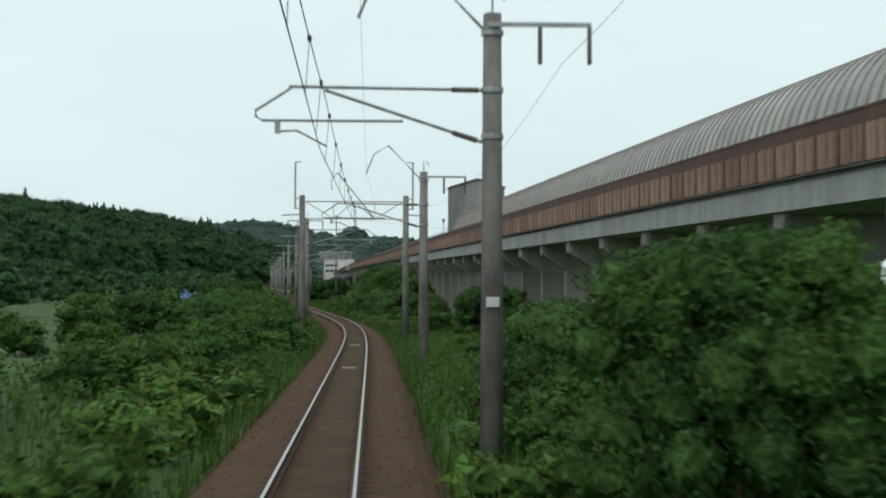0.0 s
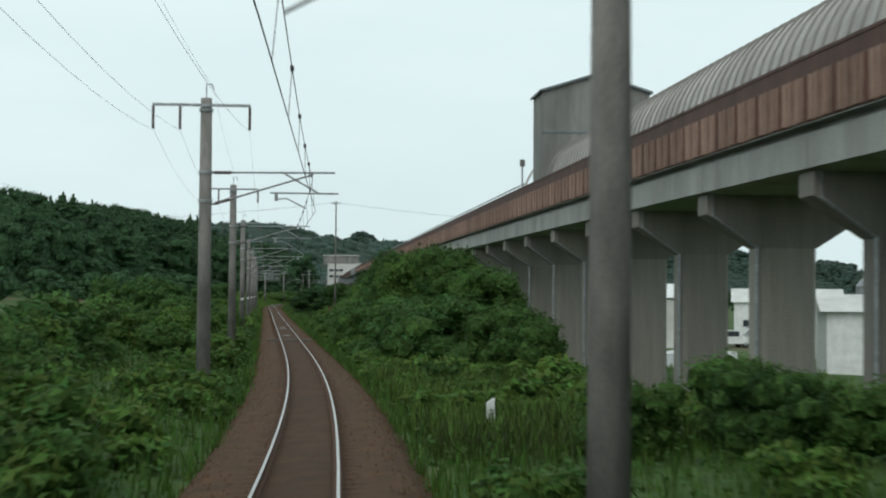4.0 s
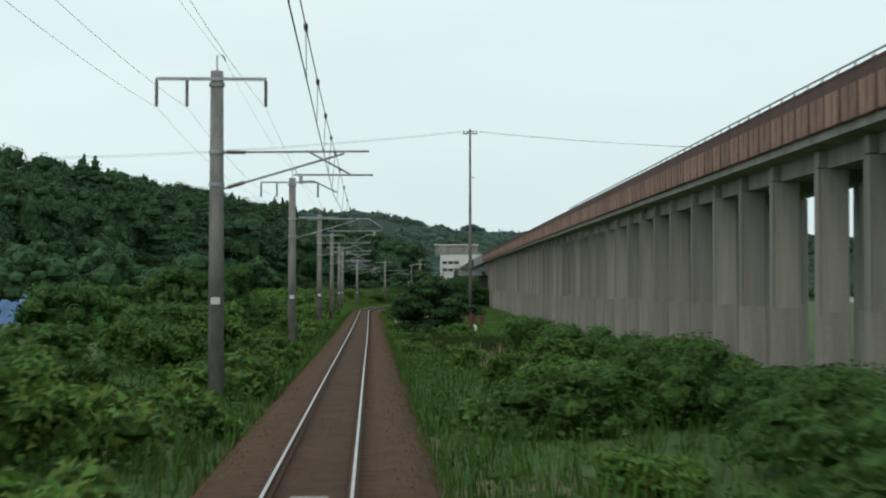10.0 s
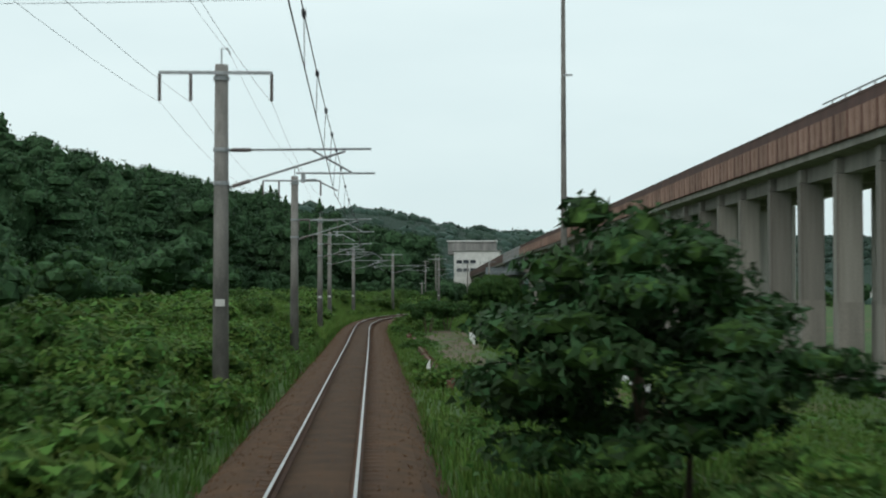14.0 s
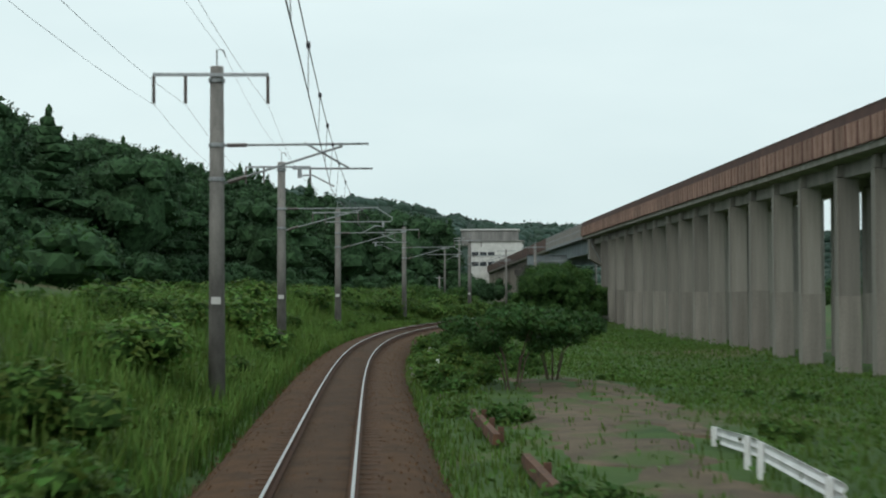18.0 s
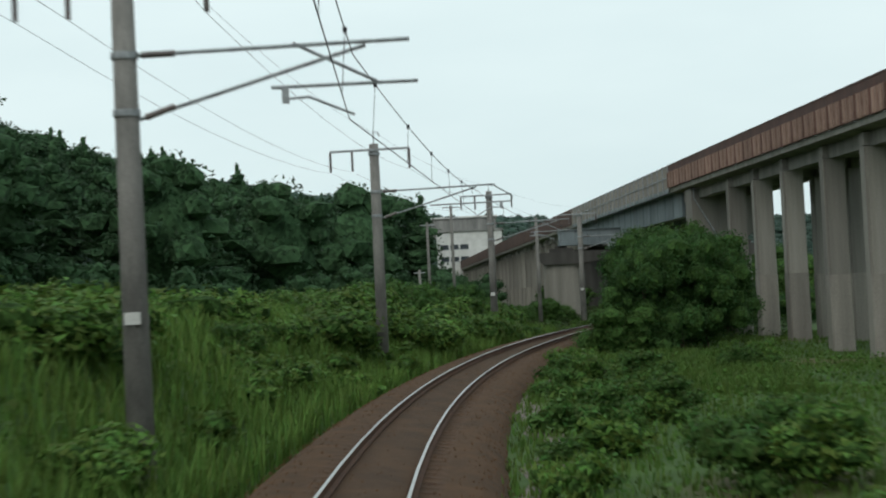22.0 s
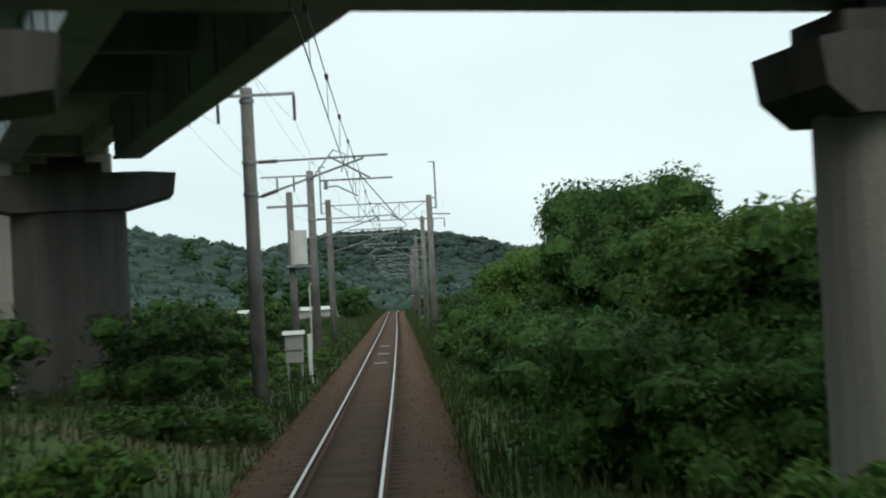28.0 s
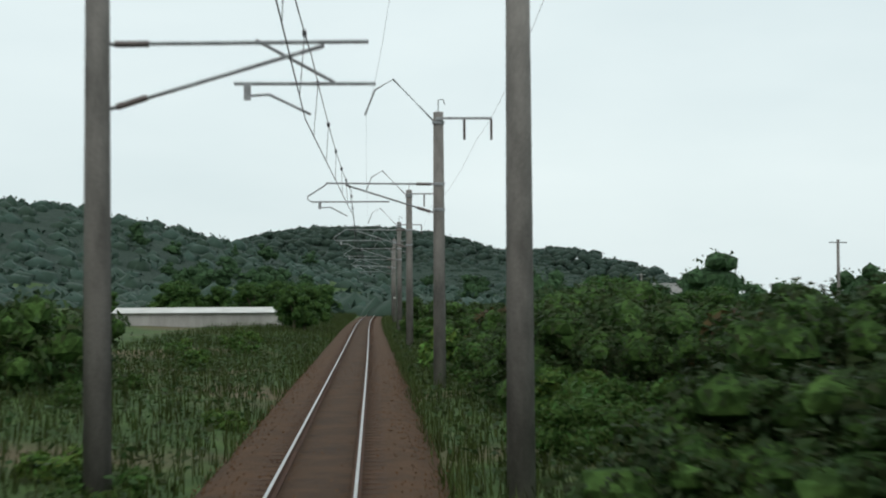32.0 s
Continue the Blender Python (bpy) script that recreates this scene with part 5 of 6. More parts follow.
def ground_leaves(n, s0, s1, l0, l1, size, mat, name, label, clear=()):
    s, lat = rng.uniform(s0, s1, n), rng.uniform(l0, l1, n)
    for cs0, cs1, cl0, cl1 in clear:
        keep = ~((s > cs0) & (s < cs1) & (lat > cl0) & (lat < cl1) & (rng.uniform(0, 1, len(s)) < 0.9))
        s, lat = s[keep], lat[keep]
    n = len(s)
    x, y, th = (np.interp(s, AS, a) for a in (AX, AY, _th))
    x, y = x + np.cos(th) * lat, y + np.sin(th) * lat
    z = ground_height(x, y) + np.abs(wob(x, y, 0.9, 0.35)) + rng.uniform(0.02, 0.22, n)
    nrm = rng.normal(size=(n, 3)) * 0.45 + np.array([0, 0, 1.0])
    nrm /= np.linalg.norm(nrm, axis=1)[:, None]
    a = np.cross(nrm, rng.normal(size=(n, 3)))
    a /= np.linalg.norm(a, axis=1)[:, None]
    b = np.cross(nrm, a)
    L = size * rng.uniform(0.6, 1.3, n)[:, None]
    P = np.stack([x, y, z], 1)
    V = np.stack([P - a * L * 0.5, P + b * L * 0.38, P + a * L * 0.5, P - b * L * 0.38], 1).reshape(-1, 3)
    i = np.arange(n) * 4
    me = bpy.data.meshes.new(name)
    me.from_pydata(V.tolist(), [], np.stack([i, i + 1, i + 2, i + 3], 1).tolist())
    me.materials.append(mat)
    return whole(name, me, label, "vines", kind="stuff")


ground_leaves(42000, 325, 560, -17, -2.3, 0.2, M_LEAFY, "bank_vines", "carpet of broad green vine leaves on the bank")
ground_leaves(24000, 332, 520, 2.6, 20, 0.13, M_GRASS, "meadow_weeds", "low clover and weeds in the meadow", PATH)
ground_leaves(26000, 18, 330, -10, -2.2, 0.17, M_LEAF, "verge_weeds", "low green weeds beside the track")
ground_leaves(22000, 18, 335, 2.2, 12, 0.17, M_LEAF, "verge_weeds", "low green weeds beside the track")
ground_leaves(20000, 540, 800, 2.2, 12, 0.17, M_SCRUB, "verge_weeds", "low green weeds beside the track")
ground_leaves(14000, 556, 760, -12, -2.2, 0.17, M_SCRUB, "verge_weeds", "low green weeds beside the track")


# woods
def woods(pts, h0, h1, name, label, mat, cone=0.0, cards=260, csize=0.5, w=0.30, lumps=8, body=None, dome=False):
    """Many crowns as one stuff: lumpy bodies with loose leaves on them."""
    q = Mesh()
    LV = []
    for x, y in pts:
        h = rng.uniform(h0, h1)
        foot = np.array([x, y, ground_z(x, y)])
        r = h * w * rng.uniform(0.8, 1.25)
        pointy = rng.uniform(0, 1) < cone
        balls = []
        if dome:
            for i in range(lumps):
                balls.append((np.array([rng.uniform(-r, r) * 0.5, rng.uniform(-r, r) * 0.5, -0.2 * h]), np.array([r, r, h * rng.uniform(0.85, 1.15)]), 1.0))
        elif pointy:
            for i in range(lumps):
                u = i / (lumps - 1)
                rr = max(0.55, r * 0.85 * (1 - u * u) ** 0.8)
                sway = rng.normal(size=2) * rr * 0.16
                balls.append((np.array([sway[0], sway[1], h * (0.12 + 0.84 * u)]), np.array([rr, rr, h * 0.66 / lumps + 0.35]), 1.0))
        else:
            hz = 0.40 * h
            balls.append((np.array([0, 0, 0.52 * h]), np.array([r * 0.8, r * 0.8, hz * 0.92]), 0.6))
            for i in range(lumps):
                a_, t_ = rng.uniform(0, 6.28), rng.uniform(-0.55, 1.0)
                c_ = math.sqrt(max(0.0, 1 - t_ * t_)) * rng.uniform(0.75, 1.05)
                rr = r * rng.uniform(0.3, 0.46)
                balls.append((np.array([math.cos(a_) * c_ * r * 0.8, math.sin(a_) * c_ * r * 0.8, 0.52 * h + t_ * hz * 0.85]), np.array([rr, rr, rr * rng.uniform(0.6, 0.85)]), 1.0))
        v, f = ICO1
        area = np.array([b_[1][0] * (b_[1][0] + b_[1][2]) * b_[2] for b_ in balls])
        share = np.maximum(1, (cards * area / area.sum()).astype(int))
        for (c, e, _), n_ in zip(balls, share):
            P = v * (1 + rng.uniform(-0.3, 0.16, len(v)))[:, None] * e * (0.84 if body else 1.0) + c + foot
            q.add(P.tolist(), f, mat=1)
            d = rng.normal(size=(n_, 3))
            d[:, 2] += 0.2
            d /= np.linalg.norm(d, axis=1)[:, None]
            LV.append(c + d * e * rng.uniform(0.8, 1.1, n_)[:, None] + foot)
    P = np.concatenate(LV)
    n = len(P)
    nrm = rng.normal(size=(n, 3)) + np.array([0, 0, 0.6])
    nrm /= np.linalg.norm(nrm, axis=1)[:, None]
    a = np.cross(nrm, rng.normal(size=(n, 3)))
    a /= np.linalg.norm(a, axis=1)[:, None]
    b = np.cross(nrm, a)
    L = csize * rng.uniform(0.5, 1.3, n)[:, None]
    V = np.stack([P - a * L * 0.5 + b * L * 0.4, P - a * L * 0.5 - b * L * 0.4, P + a * L * 0.6], 1).reshape(-1, 3)
    q.add(V.tolist(), np.arange(3 * n).reshape(-1, 3).tolist())
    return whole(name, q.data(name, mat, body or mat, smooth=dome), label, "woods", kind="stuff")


def scatter(n, x0, x1, y0, y1, gap, ok=lambda x, y: True):
    pts = []
    tries = 0
    while len(pts) < n and tries < n * 30:
        tries += 1
        x, y = rng.uniform(x0, x1), rng.uniform(y0, y1)
        if ok(x, y) and all((x - a) ** 2 + (y - b) ** 2 > gap * gap for a, b in pts[-160:]):
            pts.append((x, y))
    return pts


def left_wood(x, y):
    edge = np.interp(y, [300, 400, 480, 570, 625, 675, 760, 900], [-75, -66, -60, -56, -34, -24, -31, -40])
    return x < edge


for y0, y1, n, h0, h1, gap in ((330, 520, 150, 11.5, 14.5, 4.3), (520, 800, 300, 14.5, 18.5, 3.5)):
    woods(scatter(n, -130, -18, y0, y1, gap, left_wood), h0, h1, "slope_wood", "dark mixed wood on the slope beside the line", M_FOREST, cone=0.28, cards=1250, csize=0.46, body=M_WOODCORE, lumps=16)
woods(scatter(200, -110, -14, 300, 760, 3.5, lambda x, y: left_wood(x - 4, y) and not left_wood(x + 13, y)), 3.5, 7, "wood_edge", "dark bushes along the wood's edge", M_FOREST, cards=520, csize=0.36, w=0.5, body=M_WOODCORE)
woods(scatter(60, -60, -30, 352, 470, 3.0, lambda x, y: np.interp(y, [350, 400, 470], [-57, -56, -54]) < x < np.interp(y, [350, 400, 470], [-31, -36, -40])), 2.2, 4.2, "field_bushes", "dense green bushes between the bank and the wood", M_LEAFD, cards=420, csize=0.26, w=0.62, lumps=12, body=M_WOODCORE)
woods(scatter(22, -34, -15, 690, 770, 3.2), 4.2, 5.6, "wood_edge", "green trees before the pale hall", M_FOREST, cards=520, csize=0.36, w=0.5, body=M_WOODCORE)
woods(scatter(420, -330, -110, 420, 1000, 7), 11, 16, "hill_wood", "dark wooded hillside", M_FOREST, cone=0.1, cards=190, csize=0.8, lumps=6, body=M_WOODCORE)
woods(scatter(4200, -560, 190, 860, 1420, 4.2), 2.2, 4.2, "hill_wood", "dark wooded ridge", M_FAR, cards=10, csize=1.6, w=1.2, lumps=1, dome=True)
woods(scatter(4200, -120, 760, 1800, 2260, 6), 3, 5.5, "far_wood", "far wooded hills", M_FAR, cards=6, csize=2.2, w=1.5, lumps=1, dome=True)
woods(scatter(120, 60, 300, 780, 1250, 9, lambda x, y: abs(x - (44 + (y - 791) * 0.25)) > 16), 5, 9, "valley_trees", "dark trees beyond the fields", M_FOREST, cone=0.1, cards=140, w=0.45, body=M_WOODCORE)
woods(scatter(90, 24, 130, 60, 560, 9, lambda x, y: x > 46 + 0.02 * y), 4, 8, "valley_trees", "dark trees behind the viaduct", M_FOREST, cards=160, w=0.4, body=M_WOODCORE)
woods(scatter(150, -140, -14, -20, 420, 6, lambda x, y: x < np.interp(y, [-20, 160, 330], [-22, -26, -30])), 3.5, 6, "valley_trees", "green trees in the fields beside the line", M_FOREST, cards=420, csize=0.3, w=0.45, body=M_WOODCORE, lumps=14)


# loose stones on the ballast and its shoulders
def stones(n, s0, s1, name, label):
    s = rng.uniform(s0, s1, n)
    lat = rng.choice([-1, 1], n) * np.where(rng.uniform(0, 1, n) < 0.7, rng.normal(1.75, 0.28, n), rng.uniform(0.0, 1.5, n))
    lat = np.where(np.abs(np.abs(lat) - 0.566) < 0.1, lat * 1.4, lat)
    bed = np.interp(np.abs(lat), [0, 0.7, 1.2, 1.5, 1.72, 2.35, 4.0], [-0.165, -0.19, -0.175, -0.22, -0.34, -0.75, -0.6])
    x, y, z, th, c = (np.interp(s, AS, a) for a in (AX, AY, AZ, _th, AC))
    P = np.stack([x + np.cos(th) * lat, y + np.sin(th) * lat, z + bed + lat * c + 0.008], 1)
    r = rng.uniform(0.014, 0.032, n)
    turn = rng.uniform(0, 6.28, n)
    ca, sa = np.cos(turn), np.sin(turn)
    V = []
    for ux, uy, uz in ((1, 0, 0.1), (0, 0.8, -0.1), (-0.9, 0, 0.15), (0.1, -0.85, 0), (0.1, 0.1, 0.75), (0, 0, -0.6)):
        V.append(P + np.stack([(ux * ca - uy * sa) * r, (ux * sa + uy * ca) * r, uz * r], 1))
    V = np.stack(V, 1).reshape(-1, 3)
    i = np.arange(n)[:, None, None] * 6
    F = (i + np.array([(0, 1, 4), (1, 2, 4), (2, 3, 4), (3, 0, 4), (1, 0, 5), (2, 1, 5), (3, 2, 5), (0, 3, 5)])[None]).reshape(-1, 3)
    me = bpy.data.meshes.new(name)
    me.from_pydata(V.tolist(), [], F.tolist())
    me.materials.append(M_STONE)
    whole(name, me, label, "stones", kind="stuff")


stones(26000, 8, 720, "ballast_stones", "loose rust-brown stones on the ballast")
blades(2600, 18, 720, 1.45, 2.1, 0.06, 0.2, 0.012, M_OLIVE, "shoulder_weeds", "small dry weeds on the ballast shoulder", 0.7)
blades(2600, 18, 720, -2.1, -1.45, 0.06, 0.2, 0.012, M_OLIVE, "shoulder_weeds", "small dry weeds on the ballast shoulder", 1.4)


# ---- things beside the line ----
def gpose(s, lat, up=0.0, turn=0.0):
    q = tp(s, lat)
    return Matrix.Translation((q.x, q.y, ground_z(q.x, q.y) + up)) @ Matrix.Rotation(heading(s) + radians(turn), 4, "Z")


# tall pole with cross arms and its crossing wires
tall = thing("utility_pole", "very tall slim grey steel pole with cross arms", "pole", gpose(384.0, 11.0))
part("shaft", Mesh().tube([(0, 0, -0.5), (0, 0, 9), (0, 0, 20.3)], 0.2, 10, r1=0.11).data("shaft", M_POLE, smooth=True), tall)
part("cross_arm", Mesh().box(-0.75, -0.05, 19.75, 0.75, 0.05, 19.87).data("arm", M_GALV), tall)
part("cross_arm", Mesh().box(-0.05, -0.35, 15.2, 0.45, -0.28, 15.3).data("arm", M_GALV), tall)
for x in (-0.65, -0.25, 0.3, 0.65):
    part("insulator", Mesh().tube([(x, 0, 19.87), (x, 0, 20.15)], 0.05, 8).data("insulator", M_INSUL), tall)
part("sleeve", Mesh().tube([(0, 0, -0.4), (0, 0, 2.0)], 0.29, 10, r1=0.26).data("sleeve", M_RUSTY), tall, "dark rusted sleeve at its foot")
top = gpose(384.0, 11.0) @ Vector((0, 0, 20.1))
for dx in (-0.6, 0.6):
    for end in (Vector((-95, 330, 14)), Vector((70, 330, 15))):
        whole("power_line", Mesh().tube(hung([top + Vector((dx, 0, 0)), end + Vector((0, dx * 3, 0))], 2.2, 14), 0.014, 4).data("power_line", M_WIRE), "thin dark power line sagging from the tall pole", "wire", group="power lines")
for s, lat, h in ((386.0, 11.4, 1.9), (391.5, 11.8, 1.5), (380.2, 11.2, 1.5), (379.0, 11.9, 1.3), (382.5, 10.0, 1.7)):
    st = thing("rusty_pile", "rusted steel pile stump standing in grass", "pile", gpose(s, lat), "pile stumps")
    part("web", Mesh().box(-0.2, -0.02, -0.4, 0.2, 0.02, h).data("web", M_RUSTY), st)
    for x in (-0.22, 0.2):
        part("flange", Mesh().box(x, -0.2, -0.4, x + 0.025, 0.2, h).data("flange", M_RUSTY), st)


def guard_rail(s, lat, turn, length, label, tilt=0.0, up=0.0):
    g = thing("guard_rail", label, "guard rail", gpose(s, lat, up, turn) @ Matrix.Rotation(radians(tilt), 4, "X"), "old guard rails")
    prof = [(0.0, 0.40), (0.05, 0.44), (0.05, 0.50), (0.0, 0.55), (0.05, 0.60), (0.05, 0.66), (0.0, 0.70), (-0.012, 0.70), (0.036, 0.655), (0.036, 0.605), (-0.014, 0.55), (0.036, 0.495), (0.036, 0.445), (-0.012, 0.40)]
    part("beam", Mesh().sweep(prof, [(lambda a, b, y=y: (a, y, b)) for y in (0.0, length / 2, length)]).data("beam", M_WHITE), g, "white corrugated beam")
    for y in (0.4, length - 0.4):
        part("post", Mesh().tube([(-0.08, y, -0.4), (-0.08, y, 0.72)], 0.06, 10).data("post", M_WHITE), g)


guard_rail(346.0, 9.2, -3, 10.0, "old white guard rail in the grass")
guard_rail(397.6, 7.12, -1.8, 5.4, "old white guard rail sunk in grass beside the dirt path", 1, -0.16)
guard_rail(403.3, 7.3, -1.8, 4.0, "old white guard rail tilting beside the dirt path", -1.5, -0.14)

# old rails on the ground as an edge
for s0, s1, lat in ((350, 362, 3.3), (362.4, 375, 3.25), (377, 385, 3.3), (399, 404.5, 3.5), (408.5, 416, 3.3)):
    b = thing("edge_beam_bar", "rusty old rail laid along the verge", "rail", kind="")
    part("bar", Mesh().sweep([(lat - 0.09, -0.5), (lat + 0.09, -0.5), (lat + 0.07, -0.28), (lat - 0.07, -0.28)], [along(s) for s in np.linspace(s0, s1, 5)]).data("bar", M_RUSTY), b)
    for s in np.arange(s0 + 0.5, s1, 2.5):
        part("peg", Mesh().box(-0.06, -0.06, -0.9, 0.06, 0.06, -0.2).data("peg", M_RUSTY), b, m=tm(s, lat + 0.12))


def patch(name, label, s0, s1, l0, l1, mat, n=24):
    """A worn, ragged patch of bare ground lying just over the grass sheet."""
    v, f = [], []
    m = 7
    for i, s in enumerate(np.linspace(s0, s1, n)):
        u = i / (n - 1)
        w = math.sin(math.pi * min(1, max(0, u))) ** 0.4
        c, hw = (l0 + l1) / 2 + 0.5 * math.sin(s * 0.21) + 0.16 * math.sin(s * 1.7), (l1 - l0) / 2 * w * (0.68 + 0.18 * math.sin(s * 0.9) + 0.14 * math.sin(s * 2.3) + 0.12 * math.sin(s * 5.1))
        for j in range(m):
            q = tp(s, c + hw * (2 * j / (m - 1) - 1))
            v.append((q.x, q.y, ground_z(q.x, q.y) + 0.03 - 0.07 * (j in (0, m - 1))))
    for i in range(n - 1):
        f += [(i * m + j, i * m + j + 1, (i + 1) * m + j + 1, (i + 1) * m + j) for j in range(m - 1)]
    whole(name, Mesh().add(v, f).data(name, mat), label, "path", kind="structure")


patch("dirt_path", "worn bare-earth path through the grass", 348, 436, 4.0, 7.6, M_DIRT, 130)
patch("dirt_yard", "patch of bare brown earth", 408, 442, 6.4, 9.6, M_DIRT, 60)
patch("dirt_yard", "patch of bare brown earth", 470, 488, 9.0, 12.0, M_DIRT, 12)
patch("gravel_track", "pale gravel track under the viaduct", 575, 640, -16.0, -13.0, M_SLAB, 24)
patch("stone_verge", "grey stones along the track's shoulder", 424, 522, 1.7, 3.1, M_GRAVEL, 44)


def text_on(word, size, m, parent):
    c = bpy.data.curves.new("digit", "FONT")
    c.body, c.size, c.align_x, c.extrude = word, size, "CENTER", 0.002
    o = new("digit", c)
    dg = bpy.context.evaluated_depsgraph_get()
    me = bpy.data.meshes.new_from_object(o.evaluated_get(dg))
    bpy.data.objects.remove(o)
    me.materials.clear()
    me.materials.append(M_BLACK)
    part("digit", me, parent, "dark painted digit", m)


km = thing("distance_post", "white concrete post with the digits 2 and 9", "post", gpose(126.5, 4.1, 0, 4))
part("post", Mesh().add([(-0.09, -0.06, -0.4), (0.09, -0.06, -0.4), (0.09, 0.06, -0.4), (-0.09, 0.06, -0.4), (-0.09, -0.06, 0.78), (0.09, -0.06, 0.88), (0.09, 0.06, 0.88), (-0.09, 0.06, 0.78)], [(3, 2, 1, 0), (4, 5, 6, 7), (0, 1, 5, 4), (1, 2, 6, 5), (2, 3, 7, 6), (3, 0, 4, 7)]).data("post", M_WHITE), km)
for i, ch in enumerate("29"):
    text_on(ch, 0.22, Matrix.Translation((0, -0.063, 0.48 - 0.25 * i)) @ Matrix.Rotation(radians(90), 4, "X"), km)
for s, lat, word in ((442.0, 3.2, "6"), (522.0, 3.0, ""), (452.0, 2.9, ""), (360.0, 2.9, "")):
    gp = thing("gradient_post", "small white wedge-shaped marker post", "post", gpose(s, lat, 0, 4), "marker posts")
    part("post", Mesh().add([(-0.1, -0.05, -0.3), (0.1, -0.05, -0.3), (0.1, 0.05, -0.3), (-0.1, 0.05, -0.3), (-0.02, -0.05, 0.42), (0.1, -0.05, 0.62), (0.1, 0.05, 0.62), (-0.02, 0.05, 0.42)], [(3, 2, 1, 0), (4, 5, 6, 7), (0, 1, 5, 4), (1, 2, 6, 5), (2, 3, 7, 6), (3, 0, 4, 7)]).data("post", M_WHITE), gp)
    if word:
        text_on(word, 0.2, Matrix.Translation((0.03, -0.053, 0.1)) @ Matrix.Rotation(radians(90), 4, "X"), gp)

# foot crossing
fc = thing("foot_crossing", "pale worn crossing boards between the rails", "crossing", tm(190.5))
for x0, x1 in ((-1.35, -0.66), (-0.46, 0.46), (0.66, 1.35)):
    part("board", Mesh().box(x0, -0.45, -0.2, x1, 0.45, -0.03, bevel=0.03).data("board", M_GRAVEL), fc)
for s in (229.5, 236.0, 205.0, 62.0, 86.0, 636.0, 646.0, 657.0):
    cb = thing("cable_cover", "short pale cover plate between the rails", "cover", tm(s), "cover plates in the track")
    part("plate", Mesh().box(-0.25, -0.14, -0.2, 0.25, 0.14, -0.12, bevel=0.02).data("plate", M_SLAB), cb)

# relay cabinet, transformer post and sign
cab = thing("relay_cabinet", "pale grey trackside equipment cabinet on legs", "cabinet", gpose(632.0, -3.05, 0, 0))
part("body", Mesh().box(-0.32, -0.22, 0.75, 0.32, 0.22, 1.75, bevel=0.02).data("body", M_SLAB), cab)
part("roof", Mesh().add([(-0.4, -0.3, 1.754), (0.4, -0.3, 1.754), (0.4, 0.3, 1.754), (-0.4, 0.3, 1.754), (-0.4, 0, 1.9), (0.4, 0, 1.9)], [(3, 2, 1, 0), (0, 1, 5, 4), (2, 3, 4, 5), (0, 4, 3), (1, 2, 5)]).data("roof", M_PALE), cab)
part("shelf", Mesh().box(-0.38, -0.27, 1.2, 0.38, -0.223, 1.25).data("shelf", M_GALV), cab)
for x in (-0.25, 0.25):
    part("leg", Mesh().box(x - 0.03, -0.15, -0.4, x + 0.03, 0.15, 0.746).data("leg", M_GALV), cab)
wp = thing("cable_post", "white square cable post beside the cabinet", "post", gpose(632.3, -2.5))
part("post", Mesh().box(-0.07, -0.07, -0.4, 0.07, 0.07, 1.75, bevel=0.015).data("post", M_WHITE), wp)
cd = thing("cable_conduit", "pale thin conduit strapped to a concrete mast", "conduit", gpose(649.7, -3.35))
part("pipe", Mesh().tube([(0, -0.02, -0.4), (0, -0.02, 3.6), (0.1, -0.02, 3.75)], 0.035, 8).data("pipe", M_PALE), cd)
for z in (0.8, 2.0, 3.2):
    part("strap", Mesh().box(-0.04, -0.07, z, 0.3, 0.03, z + 0.05).data("strap", M_GALV), cd)
tf = thing("pole_transformer", "grey cylindrical transformer on a concrete pole", "transformer", gpose(636.5, -3.25))
part("shaft", Mesh().tube([(0, 0, -0.5), (0, 0, 7.2)], 0.17, 10, r1=0.13).data("shaft", M_POLE, smooth=True), tf)
for x in (0.3,):
    part("tank", Mesh().tube([(x, -0.25, 4.35), (x, -0.25, 4.4), (x, -0.25, 5.6), (x, -0.25, 5.68)], 0.33, 14).data("tank", M_PALE), tf, "grey drum-shaped tank")
part("cross_arm", Mesh().box(-0.9, -0.05, 6.6, 0.9, 0.05, 6.7).data("arm", M_GALV), tf)
part("tank_shelf", Mesh().box(-0.2, -0.5, 4.25, 0.7, 0.1, 4.33).data("shelf", M_GALV), tf)
ys = thing("warning_board", "yellow warning board on a short post", "sign", gpose(630.0, -4.2))
part("post", Mesh().tube([(0, 0, -0.4), (0, 0, 1.7)], 0.04, 8).data("post", M_GALV), ys)
part("board", Mesh().box(-0.18, -0.04, 1.25, 0.18, -0.01, 1.7).data("board", M_YELLOW), ys)


def plain_pole(x, y, top, arms, label="slim concrete utility pole with cross arms"):
    t = thing("utility_pole", label, "pole", Matrix.Translation((x, y, ground_z(x, y))), "utility poles")
    h = top - ground_z(x, y)
    part("shaft", Mesh().tube([(0, 0, -0.5), (0, 0, h)], 0.16, 10, r1=0.11).data("shaft", M_POLE, smooth=True), t)
    for z, w in arms:
        part("cross_arm", Mesh().box(-w, -0.04, h - z, w, 0.04, h - z + 0.09).data("arm", M_GALV), t)
    return t


plain_pole(-21.6, 585.1, 11.4, ((0.2, 0.7), (1.0, 0.55)))
plain_pole(-23.6, 590.0, 10.4, ((0.3, 0.6),))
plain_pole(-15.8, 568.5, 9.3, ((0.25, 1.1), (1.3, 0.5)))
plain_pole(-24.5, 596.0, 6.6, ((0.3, 0.5),))
for x, y in ((52, 700), (75, 760), (120, 905), (150, 985)):
    plain_pole(x, y, 9.5, ((0.3, 0.8),))


